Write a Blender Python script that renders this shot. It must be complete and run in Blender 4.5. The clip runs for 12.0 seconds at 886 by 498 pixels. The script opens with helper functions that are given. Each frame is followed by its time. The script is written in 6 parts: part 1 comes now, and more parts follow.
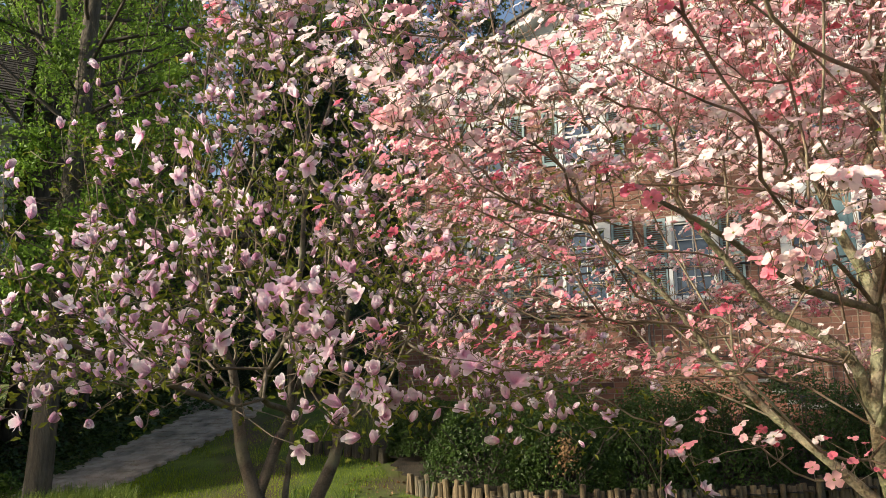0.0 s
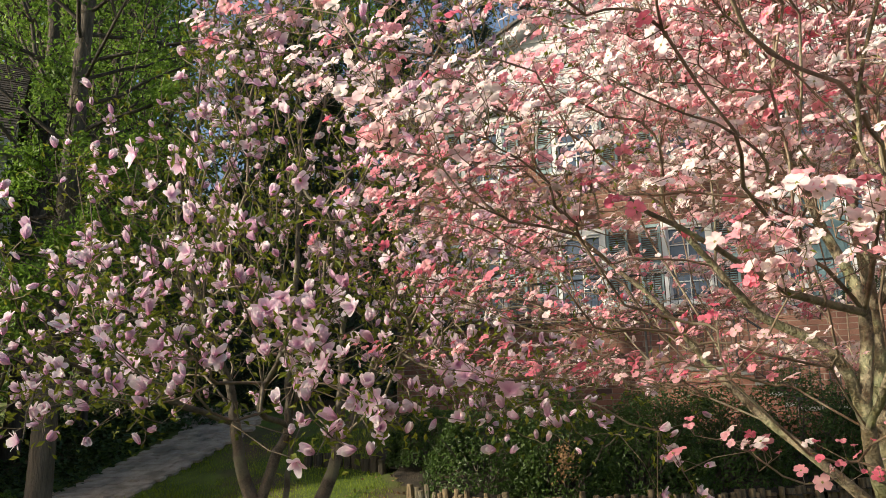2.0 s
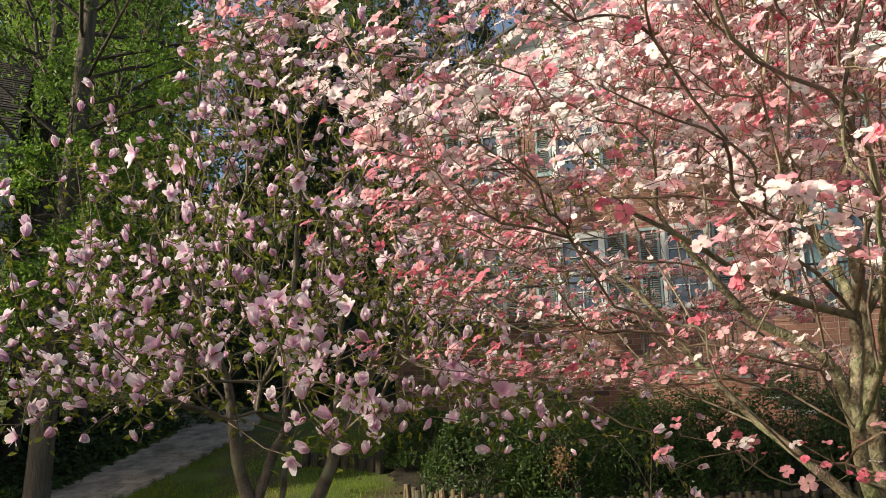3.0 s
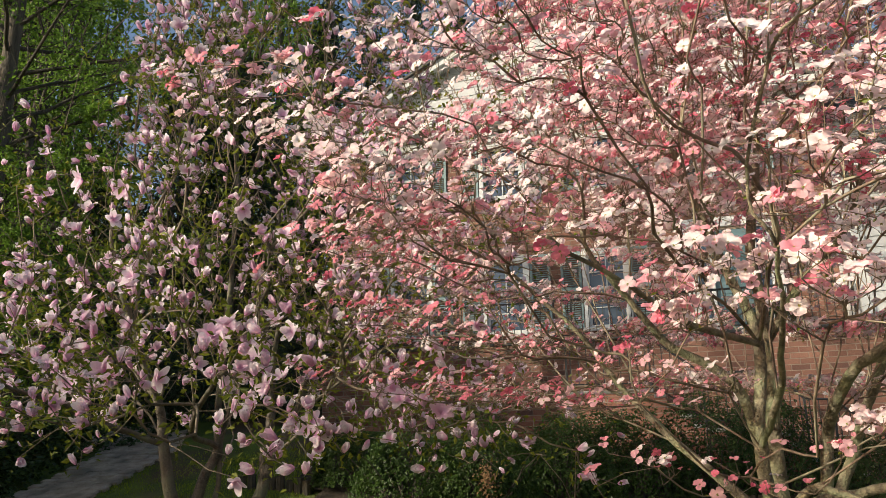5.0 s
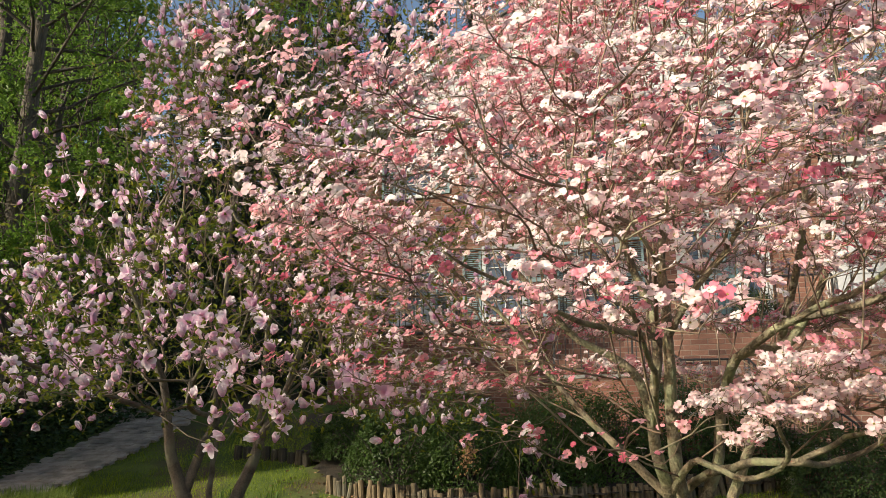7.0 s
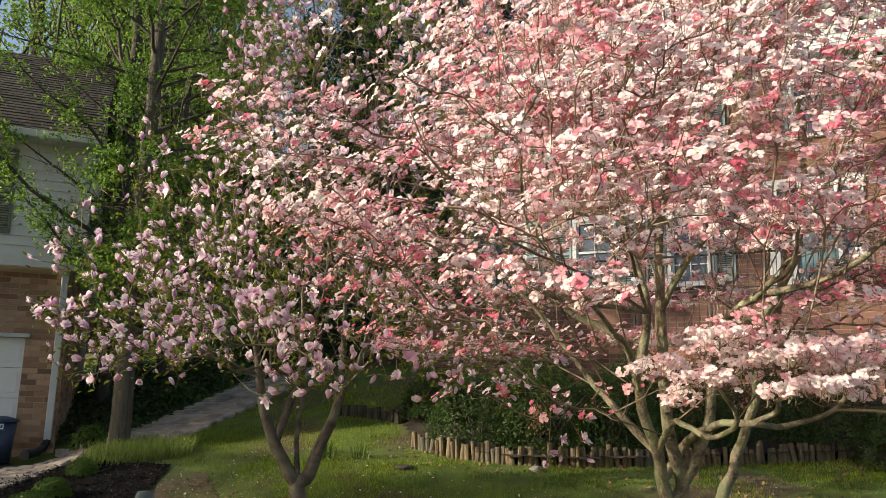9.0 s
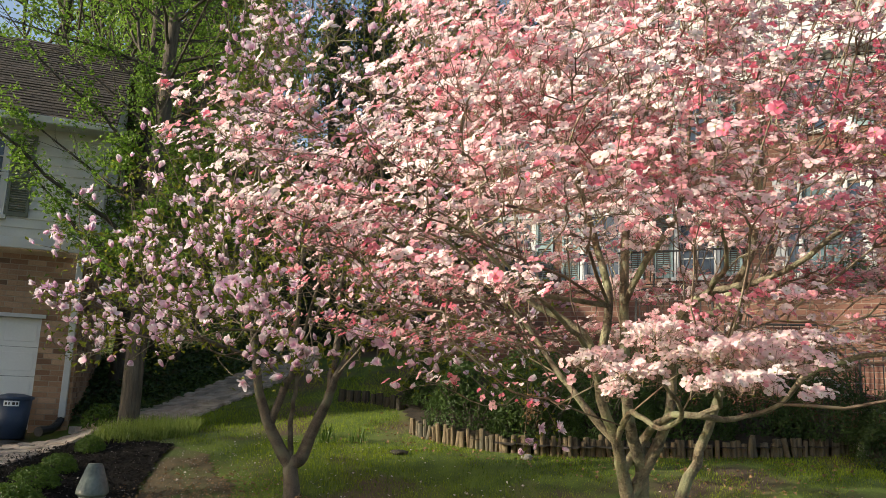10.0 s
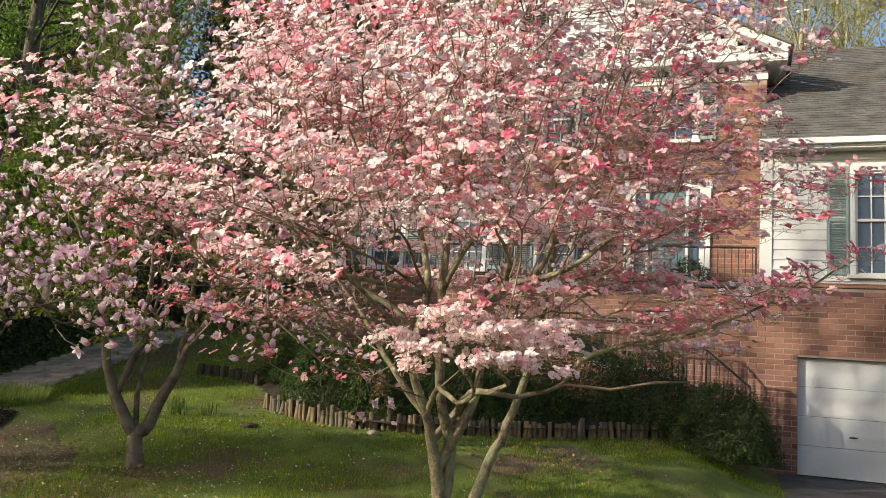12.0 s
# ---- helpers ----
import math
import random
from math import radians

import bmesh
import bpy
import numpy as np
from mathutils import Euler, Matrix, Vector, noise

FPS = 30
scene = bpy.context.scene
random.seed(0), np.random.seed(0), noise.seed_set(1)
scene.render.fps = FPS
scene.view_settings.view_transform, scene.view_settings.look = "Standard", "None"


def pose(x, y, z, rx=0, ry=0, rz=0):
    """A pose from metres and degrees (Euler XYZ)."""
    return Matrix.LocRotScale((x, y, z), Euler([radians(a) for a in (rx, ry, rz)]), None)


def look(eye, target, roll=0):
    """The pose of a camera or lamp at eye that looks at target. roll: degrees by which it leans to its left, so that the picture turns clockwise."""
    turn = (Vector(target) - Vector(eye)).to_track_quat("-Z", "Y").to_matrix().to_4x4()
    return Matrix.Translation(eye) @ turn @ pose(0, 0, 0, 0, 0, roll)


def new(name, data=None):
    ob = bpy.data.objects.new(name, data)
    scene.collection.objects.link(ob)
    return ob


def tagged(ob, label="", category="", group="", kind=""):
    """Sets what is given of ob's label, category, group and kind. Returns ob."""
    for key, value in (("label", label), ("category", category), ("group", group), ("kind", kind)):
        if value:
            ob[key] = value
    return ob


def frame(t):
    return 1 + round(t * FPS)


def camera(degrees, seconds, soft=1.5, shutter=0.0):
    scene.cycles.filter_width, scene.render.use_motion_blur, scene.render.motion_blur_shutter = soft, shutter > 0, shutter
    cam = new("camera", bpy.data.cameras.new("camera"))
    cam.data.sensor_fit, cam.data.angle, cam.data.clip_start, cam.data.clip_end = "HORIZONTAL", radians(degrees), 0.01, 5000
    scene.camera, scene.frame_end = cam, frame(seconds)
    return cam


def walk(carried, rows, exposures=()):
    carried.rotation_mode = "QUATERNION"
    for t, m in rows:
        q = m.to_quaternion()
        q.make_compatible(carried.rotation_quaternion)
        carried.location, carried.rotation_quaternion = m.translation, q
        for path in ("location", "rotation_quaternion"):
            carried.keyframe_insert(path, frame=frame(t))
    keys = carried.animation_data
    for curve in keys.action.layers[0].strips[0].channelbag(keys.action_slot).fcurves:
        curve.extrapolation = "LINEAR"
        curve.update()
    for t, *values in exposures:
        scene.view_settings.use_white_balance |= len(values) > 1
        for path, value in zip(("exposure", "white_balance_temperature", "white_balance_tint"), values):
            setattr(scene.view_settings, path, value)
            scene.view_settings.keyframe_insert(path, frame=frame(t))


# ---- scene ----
cam = camera(58.1, 12.0, soft=0.5)
PATH = [
    (0, (-4.057, -14.488, 1.726), (-4.761, -12.671, 2.173), 0.2),
    (0.5, (-4.059, -14.493, 1.733), (-4.753, -12.676, 2.200), -0.3),
    (1, (-4.050, -14.489, 1.732), (-4.747, -12.674, 2.202), -0.5),
    (1.5, (-4.038, -14.501, 1.731), (-4.736, -12.686, 2.201), -0.5),
    (2, (-4.012, -14.518, 1.733), (-4.708, -12.703, 2.201), -1.0),
    (2.5, (-3.986, -14.536, 1.720), (-4.688, -12.724, 2.190), -0.6),
    (4.5, (-3.948, -14.668, 1.728), (-4.547, -12.823, 2.216), -1.0),
    (5, (-3.981, -14.836, 1.721), (-4.492, -12.972, 2.235), -1.2),
    (5.5, (-3.867, -15.019, 1.723), (-4.377, -13.157, 2.242), -1.2),
    (6, (-3.592, -15.178, 1.704), (-4.107, -13.314, 2.212), -0.5),
    (6.5, (-3.427, -15.316, 1.690), (-3.956, -13.451, 2.183), -0.5),
    (6.7, (-3.361, -15.380, 1.679), (-3.905, -13.516, 2.158), -0.3),
    (8.3, (-2.490, -15.684, 1.639), (-3.276, -13.896, 2.069), 0.7),
    (8.5, (-2.395, -15.759, 1.630), (-3.206, -13.977, 2.039), 0.8),
    (9, (-2.134, -15.910, 1.629), (-3.022, -14.159, 2.011), 1.3),
    (9.5, (-1.810, -15.859, 1.626), (-2.744, -14.130, 1.996), 1.9),
    (10, (-1.626, -15.880, 1.632), (-2.580, -14.158, 1.984), 2.6),
    (10.5, (-1.489, -16.068, 1.618), (-2.473, -14.359, 1.948), 2.8),
    (11, (-1.300, -16.163, 1.630), (-2.276, -14.448, 1.954), 3.4),
    (11.5, (-1.058, -16.182, 1.601), (-1.976, -14.433, 1.916), 4.6),
    (12, (-0.941, -16.152, 1.600), (-1.649, -14.311, 1.928), 4.5),
]
walk(cam, [(t, look(eye, target, roll)) for t, eye, target, roll in PATH],
     [(0.0, 0.55), (2.5, 0.44), (5.0, 0.25), (6.5, 0.38), (8.5, 0.50), (10.5, 0.62), (12.0, 0.57)])

# ---- light ----
SUN_DIR = Vector((-0.73, -0.62, 0.31)).normalized()
world = bpy.data.worlds.new("sky")
scene.world = world
world.use_nodes = True
wn = world.node_tree.nodes
sky = wn.new("ShaderNodeTexSky")
sky.sky_type = "NISHITA"
sky.sun_disc = False
sky.dust_density = 2.5
sky.sun_elevation = math.asin(SUN_DIR.z)
sky.sun_rotation = math.atan2(SUN_DIR.x, SUN_DIR.y)
world.node_tree.links.new(sky.outputs[0], wn["Background"].inputs[0])
wn["Background"].inputs[1].default_value = 0.135
sun_data = bpy.data.lights.new("sun", "SUN")
sun_data.energy = 5.0
sun_data.angle = radians(0.9)
sun_data.color = (1.0, 0.90, 0.71)
sun = new("sun", sun_data)
sun.matrix_world = look(SUN_DIR * 50, (0, 0, 0))


# ---- materials ----
def nodes_of(name):
    m = bpy.data.materials.new(name)
    m.use_nodes = True
    return m, m.node_tree.nodes, m.node_tree.links


def surface(name, dark, light, scale=6.0, fine=60.0, rough=0.8, bump=0.15, metal=0.0, stain=None, stain_scale=1.2, stretch=(1, 1, 1), stain_at=(0.5, 0.66), spec=0.5):
    """Two tones of noise, an optional third tone in large stains, fine relief."""
    m, n, l = nodes_of(name)
    b = n["Principled BSDF"]
    geo = n.new("ShaderNodeNewGeometry")
    mp = n.new("ShaderNodeMapping")
    mp.inputs["Scale"].default_value = stretch
    l.new(geo.outputs["Position"], mp.inputs["Vector"])
    big, small = n.new("ShaderNodeTexNoise"), n.new("ShaderNodeTexNoise")
    big.inputs["Scale"].default_value, small.inputs["Scale"].default_value = scale, fine
    big.inputs["Detail"].default_value = small.inputs["Detail"].default_value = 4
    l.new(mp.outputs[0], big.inputs["Vector"])
    l.new(mp.outputs[0], small.inputs["Vector"])
    add = n.new("ShaderNodeMath")
    add.operation = "MULTIPLY_ADD"
    l.new(small.outputs[0], add.inputs[0])
    add.inputs[1].default_value = 0.5
    l.new(big.outputs[0], add.inputs[2])
    ramp = n.new("ShaderNodeValToRGB")
    ramp.color_ramp.elements[0].position, ramp.color_ramp.elements[1].position = 0.5, 1.0
    ramp.color_ramp.elements[0].color, ramp.color_ramp.elements[1].color = (*dark, 1), (*light, 1)
    l.new(add.outputs[0], ramp.inputs[0])
    col = ramp.outputs[0]
    if stain:
        sn = n.new("ShaderNodeTexNoise")
        sn.inputs["Scale"].default_value, sn.inputs["Detail"].default_value = stain_scale, 5
        l.new(geo.outputs["Position"], sn.inputs["Vector"])
        r2 = n.new("ShaderNodeMapRange")
        r2.inputs["From Min"].default_value, r2.inputs["From Max"].default_value = stain_at
        l.new(sn.outputs[0], r2.inputs[0])
        mix = n.new("ShaderNodeMix")
        mix.data_type = "RGBA"
        l.new(r2.outputs[0], mix.inputs["Factor"])
        l.new(col, mix.inputs["A"])
        mix.inputs["B"].default_value = (*stain, 1)
        col = mix.outputs["Result"]
    l.new(col, b.inputs["Base Color"])
    b.inputs["Roughness"].default_value, b.inputs["Metallic"].default_value = rough, metal
    b.inputs["Specular IOR Level"].default_value = spec
    if bump:
        bp = n.new("ShaderNodeBump")
        bp.inputs["Strength"].default_value, bp.inputs["Distance"].default_value = bump, 0.02
        l.new(small.outputs[0], bp.inputs["Height"])
        l.new(bp.outputs[0], b.inputs["Normal"])
    return m


def petal_material(name, base_col, tip_col, deep_col, translucency, vein=0.12):
    """Thin petals: colour runs from base to tip, and every blossom has its own depth of tint."""
    m, n, l = nodes_of(name)
    b = n["Principled BSDF"]
    at = n.new("ShaderNodeAttribute")
    at.attribute_name = "petal"
    sep = n.new("ShaderNodeSeparateColor")
    l.new(at.outputs["Color"], sep.inputs[0])
    mix1, mix2 = n.new("ShaderNodeMix"), n.new("ShaderNodeMix")
    mix1.data_type = mix2.data_type = "RGBA"
    mix1.inputs["A"].default_value, mix1.inputs["B"].default_value = (*base_col, 1), (*tip_col, 1)
    l.new(sep.outputs[1], mix1.inputs["Factor"])
    l.new(sep.outputs[0], mix2.inputs["Factor"])
    l.new(mix1.outputs["Result"], mix2.inputs["A"])
    mix2.inputs["B"].default_value = (*deep_col, 1)
    nz = n.new("ShaderNodeTexNoise")
    nz.inputs["Scale"].default_value = 90
    geo = n.new("ShaderNodeNewGeometry")
    l.new(geo.outputs["Position"], nz.inputs["Vector"])
    hv = n.new("ShaderNodeHueSaturation")
    mr = n.new("ShaderNodeMapRange")
    mr.inputs["To Min"].default_value, mr.inputs["To Max"].default_value = 1 - vein, 1 + vein
    l.new(nz.outputs[0], mr.inputs[0])
    l.new(mr.outputs[0], hv.inputs["Value"])
    l.new(mix2.outputs["Result"], hv.inputs["Color"])
    l.new(hv.outputs[0], b.inputs["Base Color"])
    b.inputs["Roughness"].default_value = 0.55
    b.inputs["Specular IOR Level"].default_value = 0.3
    tr = n.new("ShaderNodeBsdfTranslucent")
    l.new(hv.outputs[0], tr.inputs["Color"])
    ms = n.new("ShaderNodeMixShader")
    ms.inputs[0].default_value = translucency
    l.new(b.outputs[0], ms.inputs[1])
    l.new(tr.outputs[0], ms.inputs[2])
    l.new(ms.outputs[0], n["Material Output"].inputs["Surface"])
    return m


def leaf_material(name, dark, light, translucency=0.35, patch=0.8, rough=0.5):
    """Leaves that differ one by one, and in patches."""
    m, n, l = nodes_of(name)
    b = n["Principled BSDF"]
    geo = n.new("ShaderNodeNewGeometry")
    nz = n.new("ShaderNodeTexNoise")
    nz.inputs["Scale"].default_value = patch
    l.new(geo.outputs["Position"], nz.inputs["Vector"])
    ad = n.new("ShaderNodeMath")
    ad.operation = "MULTIPLY_ADD"
    l.new(geo.outputs["Random Per Island"], ad.inputs[0])
    ad.inputs[1].default_value = 0.7
    l.new(nz.outputs[0], ad.inputs[2])
    mr = n.new("ShaderNodeMapRange")
    mr.inputs["From Min"].default_value, mr.inputs["From Max"].default_value = 0.3, 1.3
    l.new(ad.outputs[0], mr.inputs[0])
    mix = n.new("ShaderNodeMix")
    mix.data_type = "RGBA"
    mix.inputs["A"].default_value, mix.inputs["B"].default_value = (*dark, 1), (*light, 1)
    l.new(mr.outputs[0], mix.inputs["Factor"])
    l.new(mix.outputs["Result"], b.inputs["Base Color"])
    b.inputs["Roughness"].default_value = rough
    b.inputs["Specular IOR Level"].default_value = 0.35
    tr = n.new("ShaderNodeBsdfTranslucent")
    l.new(mix.outputs["Result"], tr.inputs["Color"])
    ms = n.new("ShaderNodeMixShader")
    ms.inputs[0].default_value = translucency
    l.new(b.outputs[0], ms.inputs[1])
    l.new(tr.outputs[0], ms.inputs[2])
    l.new(ms.outputs[0], n["Material Output"].inputs["Surface"])
    return m


def brick_material(name, c1, c2, mortar, along):
    """Running-bond brickwork on an upright wall; along: unit direction of the courses in plan."""
    m, n, l = nodes_of(name)
    b = n["Principled BSDF"]
    geo = n.new("ShaderNodeNewGeometry")
    dot = n.new("ShaderNodeVectorMath")
    dot.operation = "DOT_PRODUCT"
    l.new(geo.outputs["Position"], dot.inputs[0])
    dot.inputs[1].default_value = (along[0], along[1], 0)
    sp = n.new("ShaderNodeSeparateXYZ")
    l.new(geo.outputs["Position"], sp.inputs[0])
    cb = n.new("ShaderNodeCombineXYZ")
    l.new(dot.outputs["Value"], cb.inputs[0])
    l.new(sp.outputs[2], cb.inputs[1])
    br = n.new("ShaderNodeTexBrick")
    br.inputs["Scale"].default_value = 1.0
    br.inputs["Brick Width"].default_value = 0.30
    br.inputs["Row Height"].default_value = 0.10
    br.inputs["Mortar Size"].default_value = 0.006
    br.inputs["Mortar Smooth"].default_value = 0.3
    br.inputs["Color1"].default_value, br.inputs["Color2"].default_value, br.inputs["Mortar"].default_value = (*c1, 1), (*c2, 1), (*mortar, 1)
    br.offset = 0.5
    l.new(cb.outputs[0], br.inputs["Vector"])
    nz = n.new("ShaderNodeTexNoise")
    nz.inputs["Scale"].default_value, nz.inputs["Detail"].default_value = 0.9, 6
    l.new(geo.outputs["Position"], nz.inputs["Vector"])
    fine = n.new("ShaderNodeTexNoise")
    fine.inputs["Scale"].default_value, fine.inputs["Detail"].default_value = 45, 4
    l.new(geo.outputs["Position"], fine.inputs["Vector"])
    ad = n.new("ShaderNodeMath")
    l.new(nz.outputs[0], ad.inputs[0])
    l.new(fine.outputs[0], ad.inputs[1])
    mr = n.new("ShaderNodeMapRange")
    mr.inputs["From Min"].default_value, mr.inputs["From Max"].default_value = 0.6, 1.4
    mr.inputs["To Min"].default_value, mr.inputs["To Max"].default_value = 0.72, 1.22
    l.new(ad.outputs[0], mr.inputs[0])
    hv = n.new("ShaderNodeHueSaturation")
    l.new(mr.outputs[0], hv.inputs["Value"])
    l.new(br.outputs["Color"], hv.inputs["Color"])
    l.new(hv.outputs[0], b.inputs["Base Color"])
    b.inputs["Roughness"].default_value = 0.88
    bp = n.new("ShaderNodeBump")
    bp.inputs["Strength"].default_value, bp.inputs["Distance"].default_value = 0.6, 0.008
    bp.invert = True
    l.new(br.outputs["Fac"], bp.inputs["Height"])
    b2 = n.new("ShaderNodeBump")
    b2.inputs["Strength"].default_value, b2.inputs["Distance"].default_value = 0.3, 0.004
    l.new(fine.outputs[0], b2.inputs["Height"])
    l.new(bp.outputs[0], b2.inputs["Normal"])
    l.new(b2.outputs[0], b.inputs["Normal"])
    return m


def piece_material(name, dark, light, burnt):
    """Fired clay that differs from brick to brick, with blotches and grit."""
    m, n, l = nodes_of(name)
    b = n["Principled BSDF"]
    geo, info = n.new("ShaderNodeNewGeometry"), n.new("ShaderNodeObjectInfo")
    ad, fr = n.new("ShaderNodeMath"), n.new("ShaderNodeMath")
    fr.operation = "FRACT"
    l.new(geo.outputs["Random Per Island"], ad.inputs[0])
    l.new(info.outputs["Random"], ad.inputs[1])
    l.new(ad.outputs[0], fr.inputs[0])
    ramp = n.new("ShaderNodeValToRGB")
    e = ramp.color_ramp.elements
    e[0].color, e[1].color = (*burnt, 1), (*light, 1)
    q = e.new(0.12)
    q.color = (*dark, 1)
    l.new(fr.outputs[0], ramp.inputs[0])
    big, fine = n.new("ShaderNodeTexNoise"), n.new("ShaderNodeTexNoise")
    big.inputs["Scale"].default_value, fine.inputs["Scale"].default_value = 1.1, 55
    big.inputs["Detail"].default_value = fine.inputs["Detail"].default_value = 5
    sm = n.new("ShaderNodeMath")
    for k, t in enumerate((big, fine)):
        l.new(geo.outputs["Position"], t.inputs["Vector"])
        l.new(t.outputs[0], sm.inputs[k])
    mr = n.new("ShaderNodeMapRange")
    mr.inputs["From Min"].default_value, mr.inputs["From Max"].default_value = 0.6, 1.4
    mr.inputs["To Min"].default_value, mr.inputs["To Max"].default_value = 0.62, 1.3
    l.new(sm.outputs[0], mr.inputs[0])
    hv = n.new("ShaderNodeHueSaturation")
    l.new(mr.outputs[0], hv.inputs["Value"])
    l.new(ramp.outputs[0], hv.inputs["Color"])
    l.new(hv.outputs[0], b.inputs["Base Color"])
    b.inputs["Roughness"].default_value = 0.9
    bp = n.new("ShaderNodeBump")
    bp.inputs["Strength"].default_value, bp.inputs["Distance"].default_value = 0.4, 0.004
    l.new(fine.outputs[0], bp.inputs["Height"])
    l.new(bp.outputs[0], b.inputs["Normal"])
    return m


M = {}
M["clay"] = piece_material("red_clay", (0.150, 0.066, 0.047), (0.240, 0.118, 0.083), (0.09, 0.047, 0.040))
M["clay_tan"] = piece_material("tan_clay", (0.27, 0.145, 0.085), (0.47, 0.31, 0.20), (0.13, 0.075, 0.05))
M["mortar"] = surface("mortar", (0.20, 0.155, 0.125), (0.33, 0.265, 0.215), 3, 60, 0.95, 0.3)
M["mortar_tan"] = surface("tan_mortar", (0.28, 0.22, 0.165), (0.42, 0.345, 0.26), 3, 60, 0.95, 0.3)
M["ground"] = surface("lawn_soil", (0.045, 0.075, 0.010), (0.135, 0.185, 0.018), 2.5, 40, 0.95, 0.5, stain=(0.105, 0.070, 0.042), stain_scale=0.7, stain_at=(0.46, 0.60))
M["soil"] = surface("bare_soil", (0.060, 0.050, 0.022), (0.150, 0.110, 0.058), 5, 60, 0.95, 0.7, stain=(0.075, 0.105, 0.018), stain_scale=1.6)
M["mulch"] = surface("dark_mulch", (0.008, 0.007, 0.0065), (0.036, 0.032, 0.03), 30, 140, 0.95, 1.0, spec=0.08)
M["chip"] = surface("mulch_chip", (0.006, 0.005, 0.0045), (0.042, 0.037, 0.033), 30, 140, 0.95, 0.4, spec=0.1)
M["bed"] = surface("bed_soil", (0.02, 0.016, 0.01), (0.07, 0.05, 0.03), 9, 90, 0.95, 0.8)
M["asphalt"] = surface("asphalt", (0.03, 0.03, 0.032), (0.075, 0.073, 0.07), 3, 160, 0.9, 0.4, stain=(0.1, 0.095, 0.09), stain_scale=0.8)
M["paver"] = surface("path_brick", (0.30, 0.235, 0.195), (0.56, 0.47, 0.40), 5, 70, 0.9, 0.5, stain=(0.23, 0.20, 0.17), stain_scale=2.2)
M["concrete"] = surface("concrete", (0.24, 0.23, 0.21), (0.42, 0.40, 0.37), 2.5, 60, 0.9, 0.3, stain=(0.16, 0.15, 0.13), stain_scale=1.5)
M["log"] = surface("split_log", (0.065, 0.047, 0.028), (0.24, 0.18, 0.105), 6, 50, 0.9, 0.7, stretch=(3, 3, 0.5), stain=(0.12, 0.11, 0.08), stain_scale=2.0)
M["old_log"] = surface("weathered_log", (0.03, 0.025, 0.018), (0.09, 0.075, 0.055), 6, 50, 0.95, 0.7, stretch=(3, 3, 0.5))
M["dog_bark"] = surface("dogwood_bark", (0.07, 0.055, 0.04), (0.354, 0.305, 0.201), 9, 55, 0.9, 1.0, stain=(0.28, 0.30, 0.17), stain_scale=4.0)
M["dog_twig"] = surface("dogwood_twig", (0.075, 0.045, 0.036), (0.31, 0.23, 0.16), 7, 60, 0.8, 0.3, stain=(0.30, 0.28, 0.19), stain_scale=3.0)
M["mag_bark"] = surface("magnolia_bark", (0.05, 0.04, 0.03), (0.19, 0.155, 0.12), 6, 60, 0.85, 0.6, stain=(0.17, 0.165, 0.11), stain_scale=3.0)
M["mag_twig"] = surface("magnolia_twig", (0.10, 0.08, 0.055), (0.26, 0.21, 0.15), 7, 60, 0.8, 0.3)
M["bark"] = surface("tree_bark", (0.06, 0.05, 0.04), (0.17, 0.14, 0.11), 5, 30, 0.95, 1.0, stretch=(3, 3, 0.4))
# darker copy of tree_bark: shade among leaves put into its colour
M["shade_toned_bark"] = surface("shaded_bark", (0.035, 0.03, 0.025), (0.11, 0.09, 0.07), 4, 25, 0.95, 1.0, stretch=(3, 3, 0.4))
M["pale_bark"] = surface("pale_bark", (0.17, 0.155, 0.10), (0.34, 0.31, 0.21), 3, 20, 0.95, 0.6, stretch=(2, 2, 0.5))
M["dog_petal"] = petal_material("dogwood_bract", (0.96, 0.93, 0.91), (0.95, 0.78, 0.80), (0.84, 0.20, 0.30), 0.43)
M["mag_petal"] = petal_material("magnolia_tepal", (0.80, 0.48, 0.68), (0.97, 0.92, 0.95), (0.66, 0.31, 0.54), 0.46)
M["stamen"] = surface("flower_centre", (0.16, 0.15, 0.03), (0.32, 0.30, 0.08), 40, 200, 0.8, 0.2)
M["mag_leaf"] = leaf_material("magnolia_leaf", (0.06, 0.10, 0.010), (0.24, 0.26, 0.025), 0.45)
M["spring_leaf"] = leaf_material("spring_leaf", (0.060, 0.125, 0.016), (0.225, 0.36, 0.05), 0.5)
M["far_leaf"] = leaf_material("woodland_leaf", (0.045, 0.095, 0.016), (0.14, 0.24, 0.04), 0.4)
M["pine"] = leaf_material("dark_needles", (0.012, 0.026, 0.014), (0.035, 0.06, 0.025), 0.15)
M["bud_leaf"] = leaf_material("budding_leaf", (0.20, 0.20, 0.05), (0.38, 0.36, 0.12), 0.4)
M["hedge"] = leaf_material("hedge_leaf", (0.016, 0.036, 0.007), (0.064, 0.115, 0.019), 0.3, 1.6, 0.45)
M["yew"] = leaf_material("yew_leaf", (0.013, 0.030, 0.007), (0.052, 0.09, 0.018), 0.2, 1.6, 0.7)
M["boxwood"] = leaf_material("boxwood_leaf", (0.016, 0.034, 0.008), (0.060, 0.098, 0.020), 0.2, 1.6, 0.6)
M["ivy"] = leaf_material("ivy_leaf", (0.017, 0.038, 0.012), (0.07, 0.115, 0.03), 0.15, 1.2, 0.5)
M["juniper"] = leaf_material("low_conifer", (0.035, 0.075, 0.010), (0.125, 0.205, 0.025), 0.2, 2.0)
# wide tone range: patches partly stand in for dappled sun and shade
M["grass"] = leaf_material("grass_blade", (0.026, 0.075, 0.005), (0.36, 0.44, 0.020), 0.45, 0.6, 0.6)
